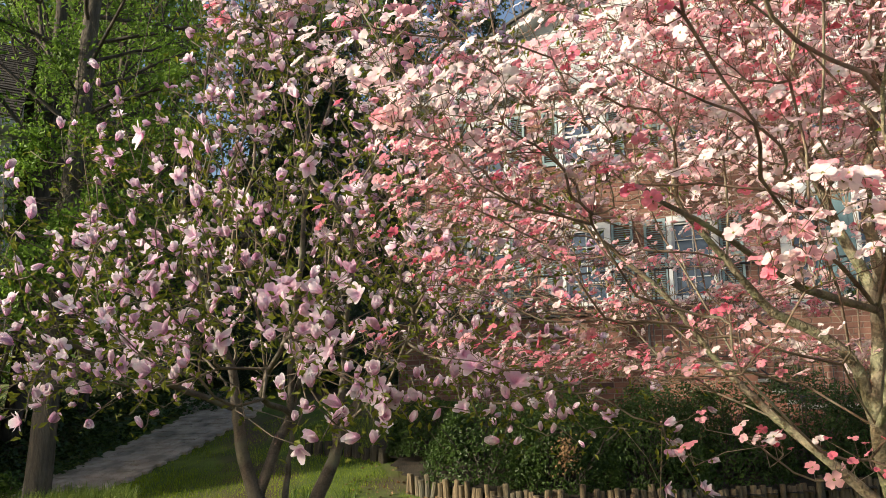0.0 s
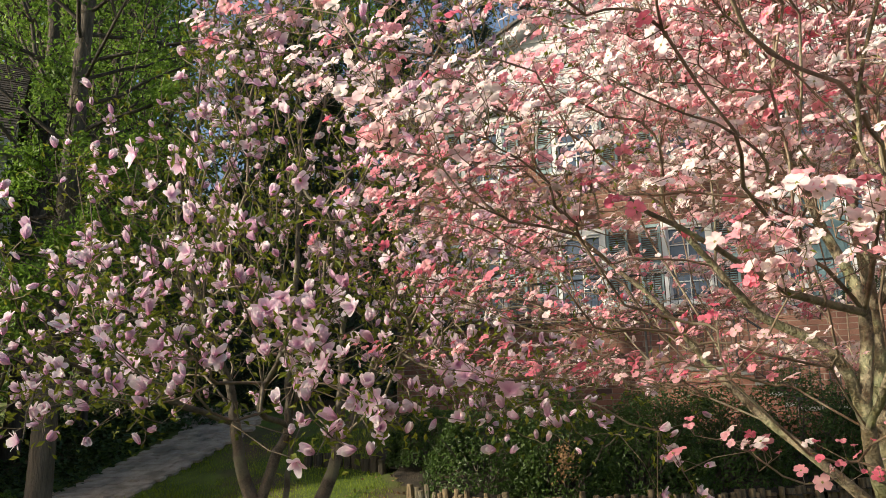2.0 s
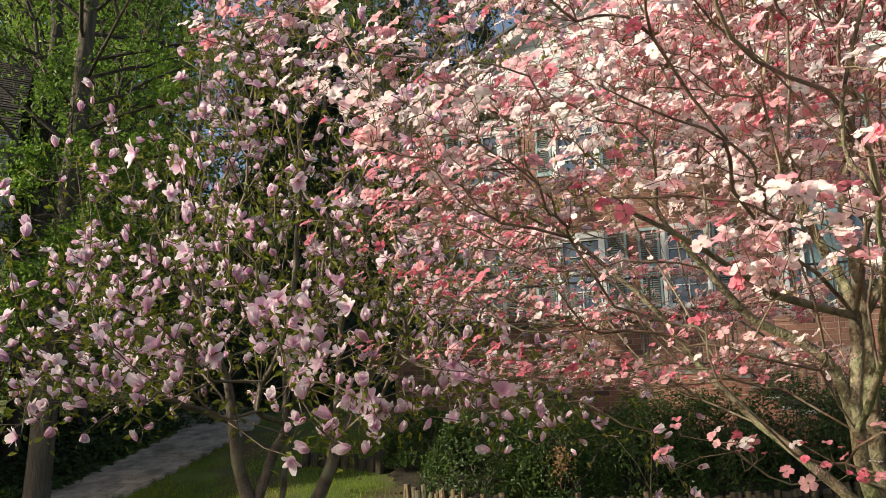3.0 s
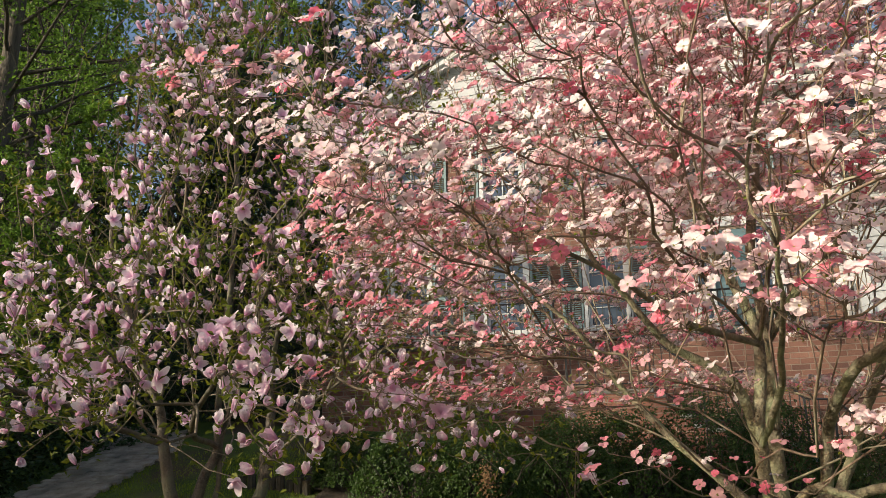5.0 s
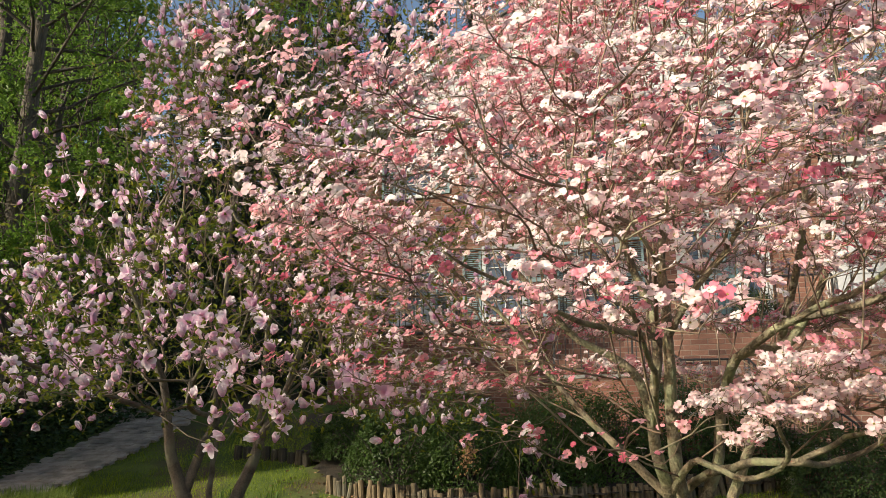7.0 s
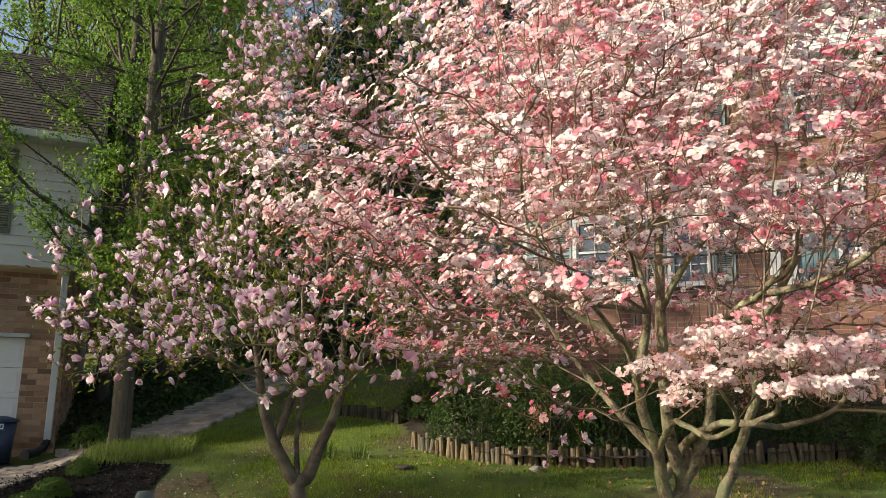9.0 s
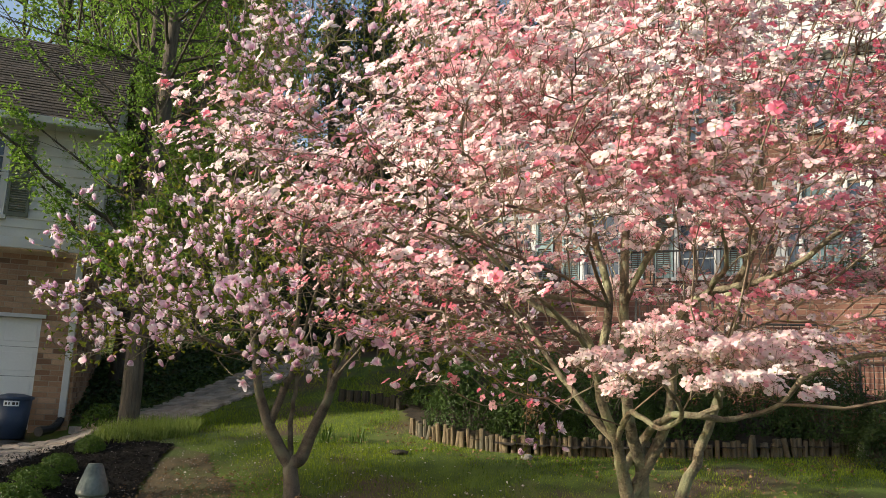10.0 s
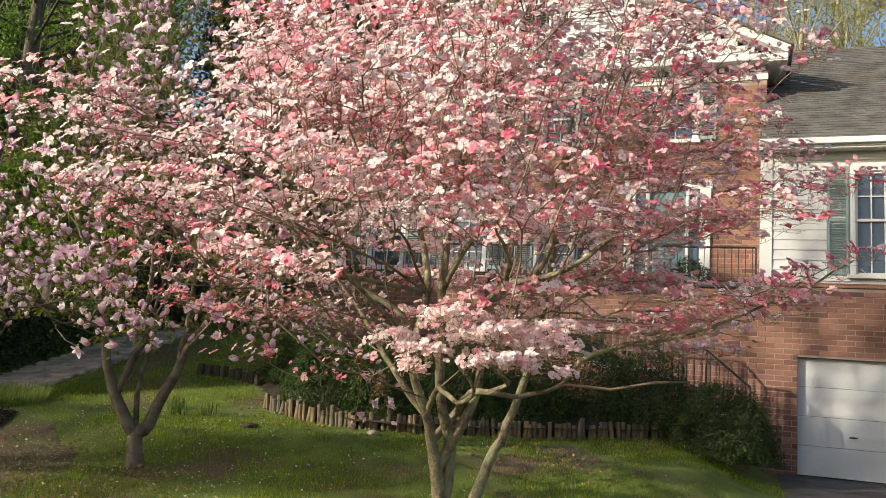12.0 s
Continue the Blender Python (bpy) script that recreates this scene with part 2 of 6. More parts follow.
M["liriope"] = leaf_material("border_grass", (0.08, 0.14, 0.02), (0.30, 0.36, 0.08), 0.35, 2.0)
M["dead_leaf"] = surface("dry_leaf", (0.16, 0.09, 0.04), (0.32, 0.20, 0.10), 12, 80, 0.9, 0.2)
M["litter"] = surface("fallen_petal", (0.45, 0.36, 0.33), (0.75, 0.66, 0.62), 12, 80, 0.8, 0.1)
M["brick"] = brick_material("red_brick", (0.165, 0.068, 0.046), (0.255, 0.115, 0.078), (0.27, 0.21, 0.165), (1, 0))
LEFT_ALONG = (math.cos(radians(48.0)), math.sin(radians(48.0)))
# siding, trim and near garage whites are greyed to dim their sunlight
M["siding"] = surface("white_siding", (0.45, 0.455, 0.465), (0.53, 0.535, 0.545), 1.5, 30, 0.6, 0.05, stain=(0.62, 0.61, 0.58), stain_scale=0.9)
M["siding_left"] = surface("beige_siding", (0.56, 0.55, 0.51), (0.66, 0.65, 0.61), 1.5, 30, 0.6, 0.05)
M["trim"] = surface("white_trim", (0.50, 0.505, 0.51), (0.60, 0.605, 0.61), 2.0, 40, 0.5, 0.05, stain=(0.60, 0.58, 0.54), stain_scale=2.5)
# lighter copy of the garage white, lifted because this door lies in shade
M["garage_left"] = surface("lifted_garage_paint", (0.70, 0.70, 0.68), (0.80, 0.80, 0.78), 1.2, 30, 0.5, 0.03)
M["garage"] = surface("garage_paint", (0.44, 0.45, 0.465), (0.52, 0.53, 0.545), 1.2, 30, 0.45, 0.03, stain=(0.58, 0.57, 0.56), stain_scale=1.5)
M["shutter"] = surface("grey_green_shutter", (0.15, 0.215, 0.225), (0.225, 0.305, 0.315), 3, 50, 0.6, 0.1)
M["shutter_dark"] = surface("dark_shutter", (0.10, 0.11, 0.08), (0.16, 0.17, 0.13), 3, 50, 0.6, 0.1)
M["door"] = surface("teal_door", (0.09, 0.155, 0.175), (0.13, 0.21, 0.235), 3, 50, 0.5, 0.1)
M["blind"] = surface("window_blind", (0.55, 0.57, 0.58), (0.66, 0.68, 0.69), 2, 30, 0.7, 0.0)
M["roof"] = surface("grey_shingle", (0.055, 0.053, 0.052), (0.15, 0.145, 0.14), 2.5, 40, 0.95, 0.6, stretch=(1, 1, 1), stain=(0.10, 0.085, 0.07), stain_scale=1.1)
M["roof_left"] = surface("brown_shingle", (0.03, 0.023, 0.018), (0.08, 0.062, 0.052), 2.5, 40, 0.95, 0.6)
M["iron"] = surface("black_iron", (0.012, 0.012, 0.013), (0.035, 0.034, 0.034), 8, 60, 0.5, 0.1)
M["bin"] = surface("blue_grey_bin", (0.022, 0.042, 0.085), (0.04, 0.065, 0.125), 3, 40, 0.5, 0.05)
M["black"] = surface("black_plastic", (0.010, 0.010, 0.012), (0.025, 0.025, 0.028), 5, 60, 0.38, 0.05)
M["label"] = surface("white_label", (0.66, 0.68, 0.70), (0.78, 0.80, 0.82), 8, 60, 0.6, 0.0)
M["cap"] = surface("green_grey_cap", (0.028, 0.04, 0.036), (0.14, 0.17, 0.15), 9, 60, 0.4, 0.1, spec=0.3)
M["post"] = surface("weathered_post", (0.16, 0.18, 0.16), (0.34, 0.36, 0.32), 7, 60, 0.7, 0.2, stain=(0.20, 0.24, 0.18), stain_scale=6)
M["stone"] = surface("field_stone", (0.24, 0.22, 0.19), (0.45, 0.42, 0.37), 6, 60, 0.9, 0.6)
# near-black colour standing in for the shade of unlit spaces behind openings
M["inside"] = surface("unlit_interior_dark", (0.02, 0.022, 0.026), (0.04, 0.043, 0.05), 2, 20, 0.9, 0.0)
gm, gn, gl = nodes_of("window_glass")
gn["Principled BSDF"].inputs["Base Color"].default_value = (0.08, 0.11, 0.16, 1)
gn["Principled BSDF"].inputs["Roughness"].default_value = 0.04
gn["Principled BSDF"].inputs["Specular IOR Level"].default_value = 0.9
gn["Principled BSDF"].inputs["Transmission Weight"].default_value = 0.35
M["glass"] = gm


# ---- builders ----
def mesh_of(name, bm, mat, smooth=False):
    me = bpy.data.meshes.new(name)
    bm.normal_update()
    bm.to_mesh(me)
    bm.free()
    me.materials.append(mat)
    if smooth:
        me.polygons.foreach_set("use_smooth", [True] * len(me.polygons))
    return me


def part(name, bm, mat, parent=None, label="", smooth=False):
    ob = new(name, mesh_of(name, bm, mat, smooth))
    if parent:
        ob.parent = parent
    if label:
        ob["label"] = label
    return ob


def thing(name, m=None, label="", category="", group="", kind=""):
    ob = new(name)
    if m is not None:
        ob.matrix_world = m
    return tagged(ob, label, category, group, kind)


def add_box(bm, x0, x1, y0, y1, z0, z1, bevel=0.0):
    r = bmesh.ops.create_cube(bm, size=1.0, matrix=Matrix.Translation(((x0 + x1) / 2, (y0 + y1) / 2, (z0 + z1) / 2)) @ Matrix.Diagonal((x1 - x0, y1 - y0, z1 - z0, 1)))
    if bevel:
        es = list({e for v in r["verts"] for e in v.link_edges})
        bmesh.ops.bevel(bm, geom=es, offset=bevel, segments=2, affect="EDGES", profile=0.5)
    return bm


def box(x0, x1, y0, y1, z0, z1, bevel=0.0):
    return add_box(bmesh.new(), x0, x1, y0, y1, z0, z1, bevel)


def from_arrays(name, verts, faces, mat, parent=None, label="", kind="", smooth=False, colors=None, second=None, slots=None):
    me = bpy.data.meshes.new(name)
    me.from_pydata([tuple(v) for v in verts], [], [tuple(f) for f in faces])
    me.materials.append(mat)
    if smooth:
        me.polygons.foreach_set("use_smooth", [True] * len(me.polygons))
    if second:
        me.materials.append(second)
        me.polygons.foreach_set("material_index", slots)
    if colors is not None:
        a = me.attributes.new("petal", "FLOAT_COLOR", "POINT")
        a.data.foreach_set("color", np.asarray(colors, dtype=np.float32).ravel())
    ob = new(name, me)
    if parent:
        ob.parent = parent
    return tagged(ob, label, kind=kind)


def smooth_step(a, b, x):
    t = min(1.0, max(0.0, (x - a) / (b - a)))
    return t * t * (3 - 2 * t)


def soft(x, w=0.4):
    return w * math.log1p(math.exp(max(-30.0, min(30.0, x / w)))) if x < 12 else x


LEFT_AT, LEFT_YAW = (-14.79, -6.01), radians(48.0)


def ground_z(x, y):
    """Height of the lawn and hillside; the slope rises along v, the two driveways cut into it."""
    u = x + 8.4
    u = u if u > -1.8 else -1.8 - 0.6 * (1 - math.exp((u + 1.8) / 0.6))
    v = y - 0.326 * u
    up = soft(v + 4.6)
    z = 0.01 * (max(-40.0, min(v, 20.0)) + 18.0) + 0.40 * (soft(v + 7.7) - soft(v + 6.1)) + 0.30 * min(up, 7.0)
    drive = 0.43 + 0.027 * max(-16.0, min(0.0, y))
    w = smooth_step(-1.9, -0.45, x)
    z = z * (1 - w) + drive * w
    dx, dy = x - LEFT_AT[0], y - LEFT_AT[1]
    lx, ly = dx * math.cos(LEFT_YAW) + dy * math.sin(LEFT_YAW), dy * math.cos(LEFT_YAW) - dx * math.sin(LEFT_YAW)
    w = smooth_step(0.9, -0.3, lx) * smooth_step(0.5, -0.4, ly)
    return z * (1 - w) + (0.48 + 0.035 * max(-14.0, min(0.0, ly))) * w


def frame_of(d):
    d = d / (np.linalg.norm(d) + 1e-9)
    a = np.cross(d, (0, 0, 1.0))
    if np.linalg.norm(a) < 0.05:
        a = np.array((1.0, 0, 0))
    a = a / np.linalg.norm(a)
    return a, np.cross(d, a)


def tube_arrays(chains, sides):
    """Rings round polylines of (points, radii)."""
    V, Fc = [], []
    ring = np.linspace(0, 2 * np.pi, sides, endpoint=False)
    cs, sn = np.cos(ring), np.sin(ring)
    for pts, rad in chains:
        n = len(pts)
        if n < 2:
            continue
        tang = np.gradient(pts, axis=0)
        base = len(V)
        a = None
        for i in range(n):
            d = tang[i] / (np.linalg.norm(tang[i]) + 1e-9)
            if a is None:
                a, b = frame_of(d)
            else:
                a = a - d * np.dot(a, d)
                a = a / (np.linalg.norm(a) + 1e-9)
                b = np.cross(d, a)
            V.extend(pts[i] + rad[i] * (np.outer(cs, a) + np.outer(sn, b)))
        for i in range(n - 1):
            for j in range(sides):
                k = (j + 1) % sides
                Fc.append((base + i * sides + j, base + i * sides + k, base + (i + 1) * sides + k, base + (i + 1) * sides + j))
        Fc.append(tuple(base + (n - 1) * sides + j for j in range(sides)))
    return V, Fc


def bend(pts, rad, steps, wob, rng):
    """A rounded line through points, with a little crookedness."""
    P = np.asarray(pts, float)
    n = len(P)
    out, rr = [], []
    for i in range(n - 1):
        p0, p1, p2, p3 = P[max(i - 1, 0)], P[i], P[i + 1], P[min(i + 2, n - 1)]
        for s in range(steps):
            t = s / steps
            q = 0.5 * ((2 * p1) + (-p0 + p2) * t + (2 * p0 - 5 * p1 + 4 * p2 - p3) * t * t + (-p0 + 3 * p1 - 3 * p2 + p3) * t ** 3)
            if s:
                q = q + rng.normal(0, wob * np.linalg.norm(p2 - p1), 3)
            out.append(q)
            rr.append(rad[i] * (1 - t) + rad[i + 1] * t)
    out.append(P[-1])
    rr.append(rad[-1])
    return np.array(out), np.array(rr)


def grow(limbs, targets, factor, tip, power=2.3, low=-9.0):
    """Joins targets to a skeleton of limbs, each to the node that gives the shortest way; radii follow the pipes they feed."""
    pos, par, plen = [], [], []
    for line, start in limbs:
        prev = start
        for p in line:
            p = np.asarray(p, float)
            par.append(prev)
            plen.append(0.0 if prev < 0 else plen[prev] + np.linalg.norm(p - pos[prev]))
            pos.append(p)
            prev = len(pos) - 1
    n0, N = len(pos), len(targets)
    T = np.asarray(targets, float)
    P = np.vstack([np.array(pos), T])
    L = np.concatenate([np.array(plen), np.zeros(N)])
    par = np.concatenate([np.array(par, int), np.full(N, -1, int)])
    best = np.full(N, 1e9)
    who = np.zeros(N, int)
    for i in range(n0):
        c = np.linalg.norm(T - P[i], axis=1) + factor * L[i] + (3.0 if P[i][2] < low else 0.0)
        m = c < best
        best[m], who[m] = c[m], i
    free = np.ones(N, bool)
    for _ in range(N):
        k = int(np.argmin(np.where(free, best, 1e9)))
        i = who[k]
        free[k] = False
        par[n0 + k] = i
        L[n0 + k] = L[i] + np.linalg.norm(T[k] - P[i])
        c = np.linalg.norm(T - T[k], axis=1) + factor * L[n0 + k]
        m = (c < best) & free
        best[m], who[m] = c[m], n0 + k
    rad = np.zeros(n0 + N)
    order = np.argsort(-L)
    kids = np.zeros(n0 + N, int)
    for i in range(n0 + N):
        if par[i] >= 0:
            kids[par[i]] += 1
    acc = np.where(kids == 0, tip ** power, 0.0)
    for i in order:
        if par[i] >= 0:
            acc[par[i]] += acc[i]
    rad = acc ** (1 / power)
    return P, par, rad, L, n0


def chains_of(P, par, rad, L, limit=0.6):
    """Splits a tree of nodes into lines from fork to tip."""
    kids = {}
    for i, p in enumerate(par):
        if p >= 0:
            kids.setdefault(int(p), []).append(i)
    out = []
    starts = [(i, None) for i in range(len(par)) if par[i] < 0]
    while starts:
        i, before = starts.pop()
        line = [i] if before is None else [before, i]
        while i in kids:
            ks = sorted(kids[i], key=lambda k: -rad[k])
            for k in ks[1:]:
                starts.append((k, i))
            i = ks[0]
            line.append(i)
        rr = [rad[k] for k in line]
        if before is not None:
            rr[0] = rr[1]
        out.append(([P[k] for k in line], rr))
    return out


# ---- ground ----
def spaced(lo, hi, step, far):
    mid = list(np.arange(lo, hi + 1e-6, step))
    a, b, s = [], [], step
    p, q = lo, hi
    while p > -far or q < far:
        s *= 1.5
        p, q = p - s, q + s
        a.append(p)
        b.append(q)
    return a[::-1] + mid + b


gx, gy = spaced(-20.0, 5.0, 0.25, 900.0), spaced(-17.0, 6.0, 0.25, 900.0)
gv = [(x, y, ground_z(x, y) + 0.02 * noise.noise((x * 1.3, y * 1.3, 0))) for y in gy for x in gx]
gf = [(j * len(gx) + i, j * len(gx) + i + 1, (j + 1) * len(gx) + i + 1, (j + 1) * len(gx) + i) for j in range(len(gy) - 1) for i in range(len(gx) - 1)]
tagged(from_arrays("ground", gv, gf, M["ground"], smooth=True), "sloping spring lawn with bare soil showing through", "ground", kind="structure")


def draped(name, outline, mat, label, category, lift=0.03, step=0.3):
    """A thin sheet laid over the ground inside a plan outline."""
    xs, ys = [p[0] for p in outline], [p[1] for p in outline]

    def inside(x, y):
        c = False
        for i in range(len(outline)):
            (xa, ya), (xb, yb) = outline[i], outline[i - 1]
            if (ya > y) != (yb > y) and x < (xb - xa) * (y - ya) / (yb - ya) + xa:
                c = not c
        return c
    V, Fc, idx = [], [], {}
    nx, ny = int((max(xs) - min(xs)) / step) + 1, int((max(ys) - min(ys)) / step) + 1
    for j in range(ny):
        for i in range(nx):
            x, y = min(xs) + i * step, min(ys) + j * step
            if inside(x + step / 2, y + step / 2):
                f = []
                for a, b in ((0, 0), (1, 0), (1, 1), (0, 1)):
                    k = (i + a, j + b)
                    if k not in idx:
                        idx[k] = len(V)
                        px, py = min(xs) + k[0] * step, min(ys) + k[1] * step
                        V.append((px, py, ground_z(px, py) + lift + 0.012 * noise.noise((px * 3, py * 3, 4))))
                    f.append(idx[k])
                Fc.append(f)
    return tagged(from_arrays(name, V, Fc, mat, smooth=True), label, category, kind="structure")


draped("driveway_right", [(-0.35, -16), (3.2, -16), (3.2, 0.0), (-0.35, 0.0)], M["asphalt"], "dark asphalt driveway below the brick garage", "driveway", 0.02)
draped("driveway_left", [(-15.0, -6.6), (-18.5, -10.2), (-15.5, -14.5), (-12.2, -10.6), (-13.5, -8.6)], M["asphalt"], "dark asphalt driveway of the neighbouring garage", "driveway", 0.02)
draped("street", [(-40, -30), (30, -30), (30, -16.6), (-40, -16.6)], M["asphalt"], "asphalt street in front of the lawn", "road", 0.03, 1.0)
draped("mulch_bed", [(-13.4, -7.05), (-12.2, -7.0), (-11.1, -6.9), (-10.7, -7.57), (-10.29, -8.17), (-9.62, -8.87), (-8.8, -10.3), (-8.2, -11.5), (-9.5, -12.5), (-11.8, -9.9), (-12.9, -8.4)], M["mulch"], "bed of dark wood mulch beside the brick path", "flower bed", 0.035, 0.06)
draped("bare_soil", [(-11.05, -6.95), (-10.2, -7.05), (-9.75, -7.45), (-9.2, -7.6), (-8.9, -8.05), (-8.45, -8.5), (-8.5, -9.1), (-8.15, -9.9), (-8.25, -10.8), (-8.85, -10.2), (-9.65, -8.8), (-10.3, -8.1), (-10.72, -7.5)], M["soil"], "trodden brown soil between mulch and grass", "soil", 0.012, 0.07)
draped("shrub_bed", [(-8.5, -4.2), (-6.6, -4.85), (-5.6, -4.5), (-4.2, -3.5), (-2.2, -2.2), (-1.9, -1.3), (-9.3, -1.3), (-9.6, -3.0)], M["bed"], "soil of the raised shrub bed behind the logs", "flower bed", 0.16, 0.15)

# ---- houses ----
def wall(x0, x1, z0, z1, y0, y1, holes):
    """An upright wall in one piece, with openings cut through it."""
    bm = bmesh.new()
    xs = sorted({x0, x1, *[h[0] for h in holes], *[h[1] for h in holes]})
    zs = sorted({z0, z1, *[h[2] for h in holes], *[h[3] for h in holes]})
    verts = {}

    def vert(i, k, y):
        if (i, k, y) not in verts:
            verts[(i, k, y)] = bm.verts.new((xs[i], y, zs[k]))
        return verts[(i, k, y)]

    def solid(i, k):
        if not (0 <= i < len(xs) - 1 and 0 <= k < len(zs) - 1):
            return False
        cx, cz = (xs[i] + xs[i + 1]) / 2, (zs[k] + zs[k + 1]) / 2
        return not any(h[0] < cx < h[1] and h[2] < cz < h[3] for h in holes)
    for i in range(len(xs) - 1):
        for k in range(len(zs) - 1):
            if not solid(i, k):
                continue
            bm.faces.new([vert(i, k, y0), vert(i + 1, k, y0), vert(i + 1, k + 1, y0), vert(i, k + 1, y0)])
            bm.faces.new([vert(i, k + 1, y1), vert(i + 1, k + 1, y1), vert(i + 1, k, y1), vert(i, k, y1)])
            for di, dk, a, b in ((-1, 0, (i, k), (i, k + 1)), (1, 0, (i + 1, k + 1), (i + 1, k)), (0, -1, (i + 1, k), (i, k)), (0, 1, (i, k + 1), (i + 1, k + 1))):
                if not solid(i + di, k + dk):
                    bm.faces.new([vert(*a, y0), vert(*b, y0), vert(*b, y1), vert(*a, y1)])
    return bm


def sash_window(house, x0, x1, z0, z1, y, cols, shutter_mat=None, shutter_w=0.36, blind=True):
    """Double-hung window set in the wall plane y, with casing, panes, glazing bars, sill and louvred shutters."""
    w = thing("window")
    w.parent = house
    c = 0.09
    bm = bmesh.new()
    for a in ((x0, x0 + c, z0, z1 - c), (x1 - c, x1, z0, z1 - c), (x0, x1, z1 - c, z1 + 0.03)):
        add_box(bm, a[0], a[1], y - 0.035, y + 0.06, a[2], a[3])
    part("window_frame", bm, M["trim"], w, "white painted casing")
    part("window_sill", box(x0 - 0.05, x1 + 0.05, y - 0.09, y + 0.06, z0 - 0.07, z0 + 0.003, 0.008), M["trim"], w)
    zm = (z0 + z1) / 2
    bm = bmesh.new()
    for lo, hi, yy in ((z0 + 0.003, zm + 0.02, y + 0.05), (zm - 0.02, z1 - c, y + 0.025)):
        for a in ((x0 + c, x0 + c + 0.045, lo, hi), (x1 - c - 0.045, x1 - c, lo, hi), (x0 + c + 0.046, x1 - c - 0.046, lo, lo + 0.05), (x0 + c + 0.046, x1 - c - 0.046, hi - 0.045, hi)):
            add_box(bm, a[0], a[1], yy - 0.015, yy + 0.02, a[2], a[3])
        gx0, gx1 = x0 + c + 0.045, x1 - c - 0.045
        for k in range(1, cols):
            xx = gx0 + (gx1 - gx0) * k / cols
            add_box(bm, xx - 0.011, xx + 0.011, yy - 0.008, yy + 0.008, lo + 0.05, hi - 0.045)
        zz = (lo + hi) / 2
        add_box(bm, gx0, gx1, yy - 0.0065, yy + 0.0065, zz - 0.011, zz + 0.011)
    part("sash", bm, M["trim"], w)
    part("pane", box(x0 + c, x1 - c, y + 0.066, y + 0.072, zm, z1 - c), M["glass"], w)
    part("pane", box(x0 + c, x1 - c, y + 0.074, y + 0.08, z0, zm + 0.01), M["glass"], w)
    if blind:
        bm = bmesh.new()
        z = z1 - c - 0.02
        while z > zm - 0.25:
            add_box(bm, x0 + c + 0.02, x1 - c - 0.02, y + 0.11, y + 0.135, z - 0.034, z - 0.006)
            z -= 0.045
        part("blind", bm, M["blind"], w, "pale slatted blind, lowered part way")
    # dark sheet behind the panes, the room's shade put into its colour
    part("room_dark_sheet", box(x0 - 0.3, x1 + 0.3, y + 0.9, y + 0.95, z0 - 0.3, z1 + 0.3), M["inside"], w)
    if shutter_mat:
        for sx in (x0 - shutter_w - 0.02, x1 + 0.02):
            sh = thing("shutter")
            sh.parent = house
            sh["label"] = "louvred shutter"
            bm = bmesh.new()
            for a in ((sx, sx + 0.05, z0, z1), (sx + shutter_w - 0.05, sx + shutter_w, z0, z1), (sx + 0.051, sx + shutter_w - 0.051, z0, z0 + 0.08), (sx + 0.051, sx + shutter_w - 0.051, z1 - 0.06, z1), (sx + 0.051, sx + shutter_w - 0.051, zm - 0.035, zm + 0.035)):
                add_box(bm, a[0], a[1], y - 0.045, y - 0.005, a[2], a[3])
            part("shutter_frame", bm, shutter_mat, sh)
            bm = bmesh.new()
            bmesh.ops.create_cube(bm, size=1.0, matrix=Matrix.Rotation(radians(35), 4, "X") @ Matrix.Diagonal((shutter_w - 0.1, 0.038, 0.008, 1)))
            slat = mesh_of("louvre", bm, shutter_mat)
            z = z0 + 0.09
            while z < z1 - 0.08:
                if abs(z - zm) > 0.05:
                    o = new("louvre", slat)
                    o.parent = sh
                    o.location = (sx + shutter_w / 2, y - 0.022, z)
                z += 0.045
    return w


def boards(house, x0, x1, z0, z1, y, step, mat, holes=(), clip=None):
    """Lapped siding boards, each a tilted plank of its own."""
    z = z0
    while z < z1 - 0.02:
        top = min(z + step, z1)
        a, b = (x0, x1) if clip is None else clip(z)
        if b - a > 0.15:
            spans = [(a, b)]
            for h in holes:
                if h[2] < top - 0.01 and h[3] > z + 0.01:
                    spans = [s for p, q in spans for s in ((p, min(q, h[0])), (max(p, h[1]), q)) if s[1] - s[0] > 0.02]
            for p, q in spans:
                bm = bmesh.new()
                vs = [bm.verts.new(v) for v in ((p, y - 0.028, z), (q, y - 0.028, z), (q, y - 0.028, z + 0.012), (p, y - 0.028, z + 0.012), (p, y - 0.006, top), (q, y - 0.006, top), (p, y, z), (q, y, z), (p, y, top), (q, y, top))]
                for f in ((0, 1, 2, 3), (3, 2, 5, 4), (6, 7, 1, 0), (4, 5, 9, 8), (0, 3, 4, 8, 6), (1, 7, 9, 5, 2)):
                    bm.faces.new([vs[i] for i in f])
                part("siding_board", bm, mat, house)
        z += step


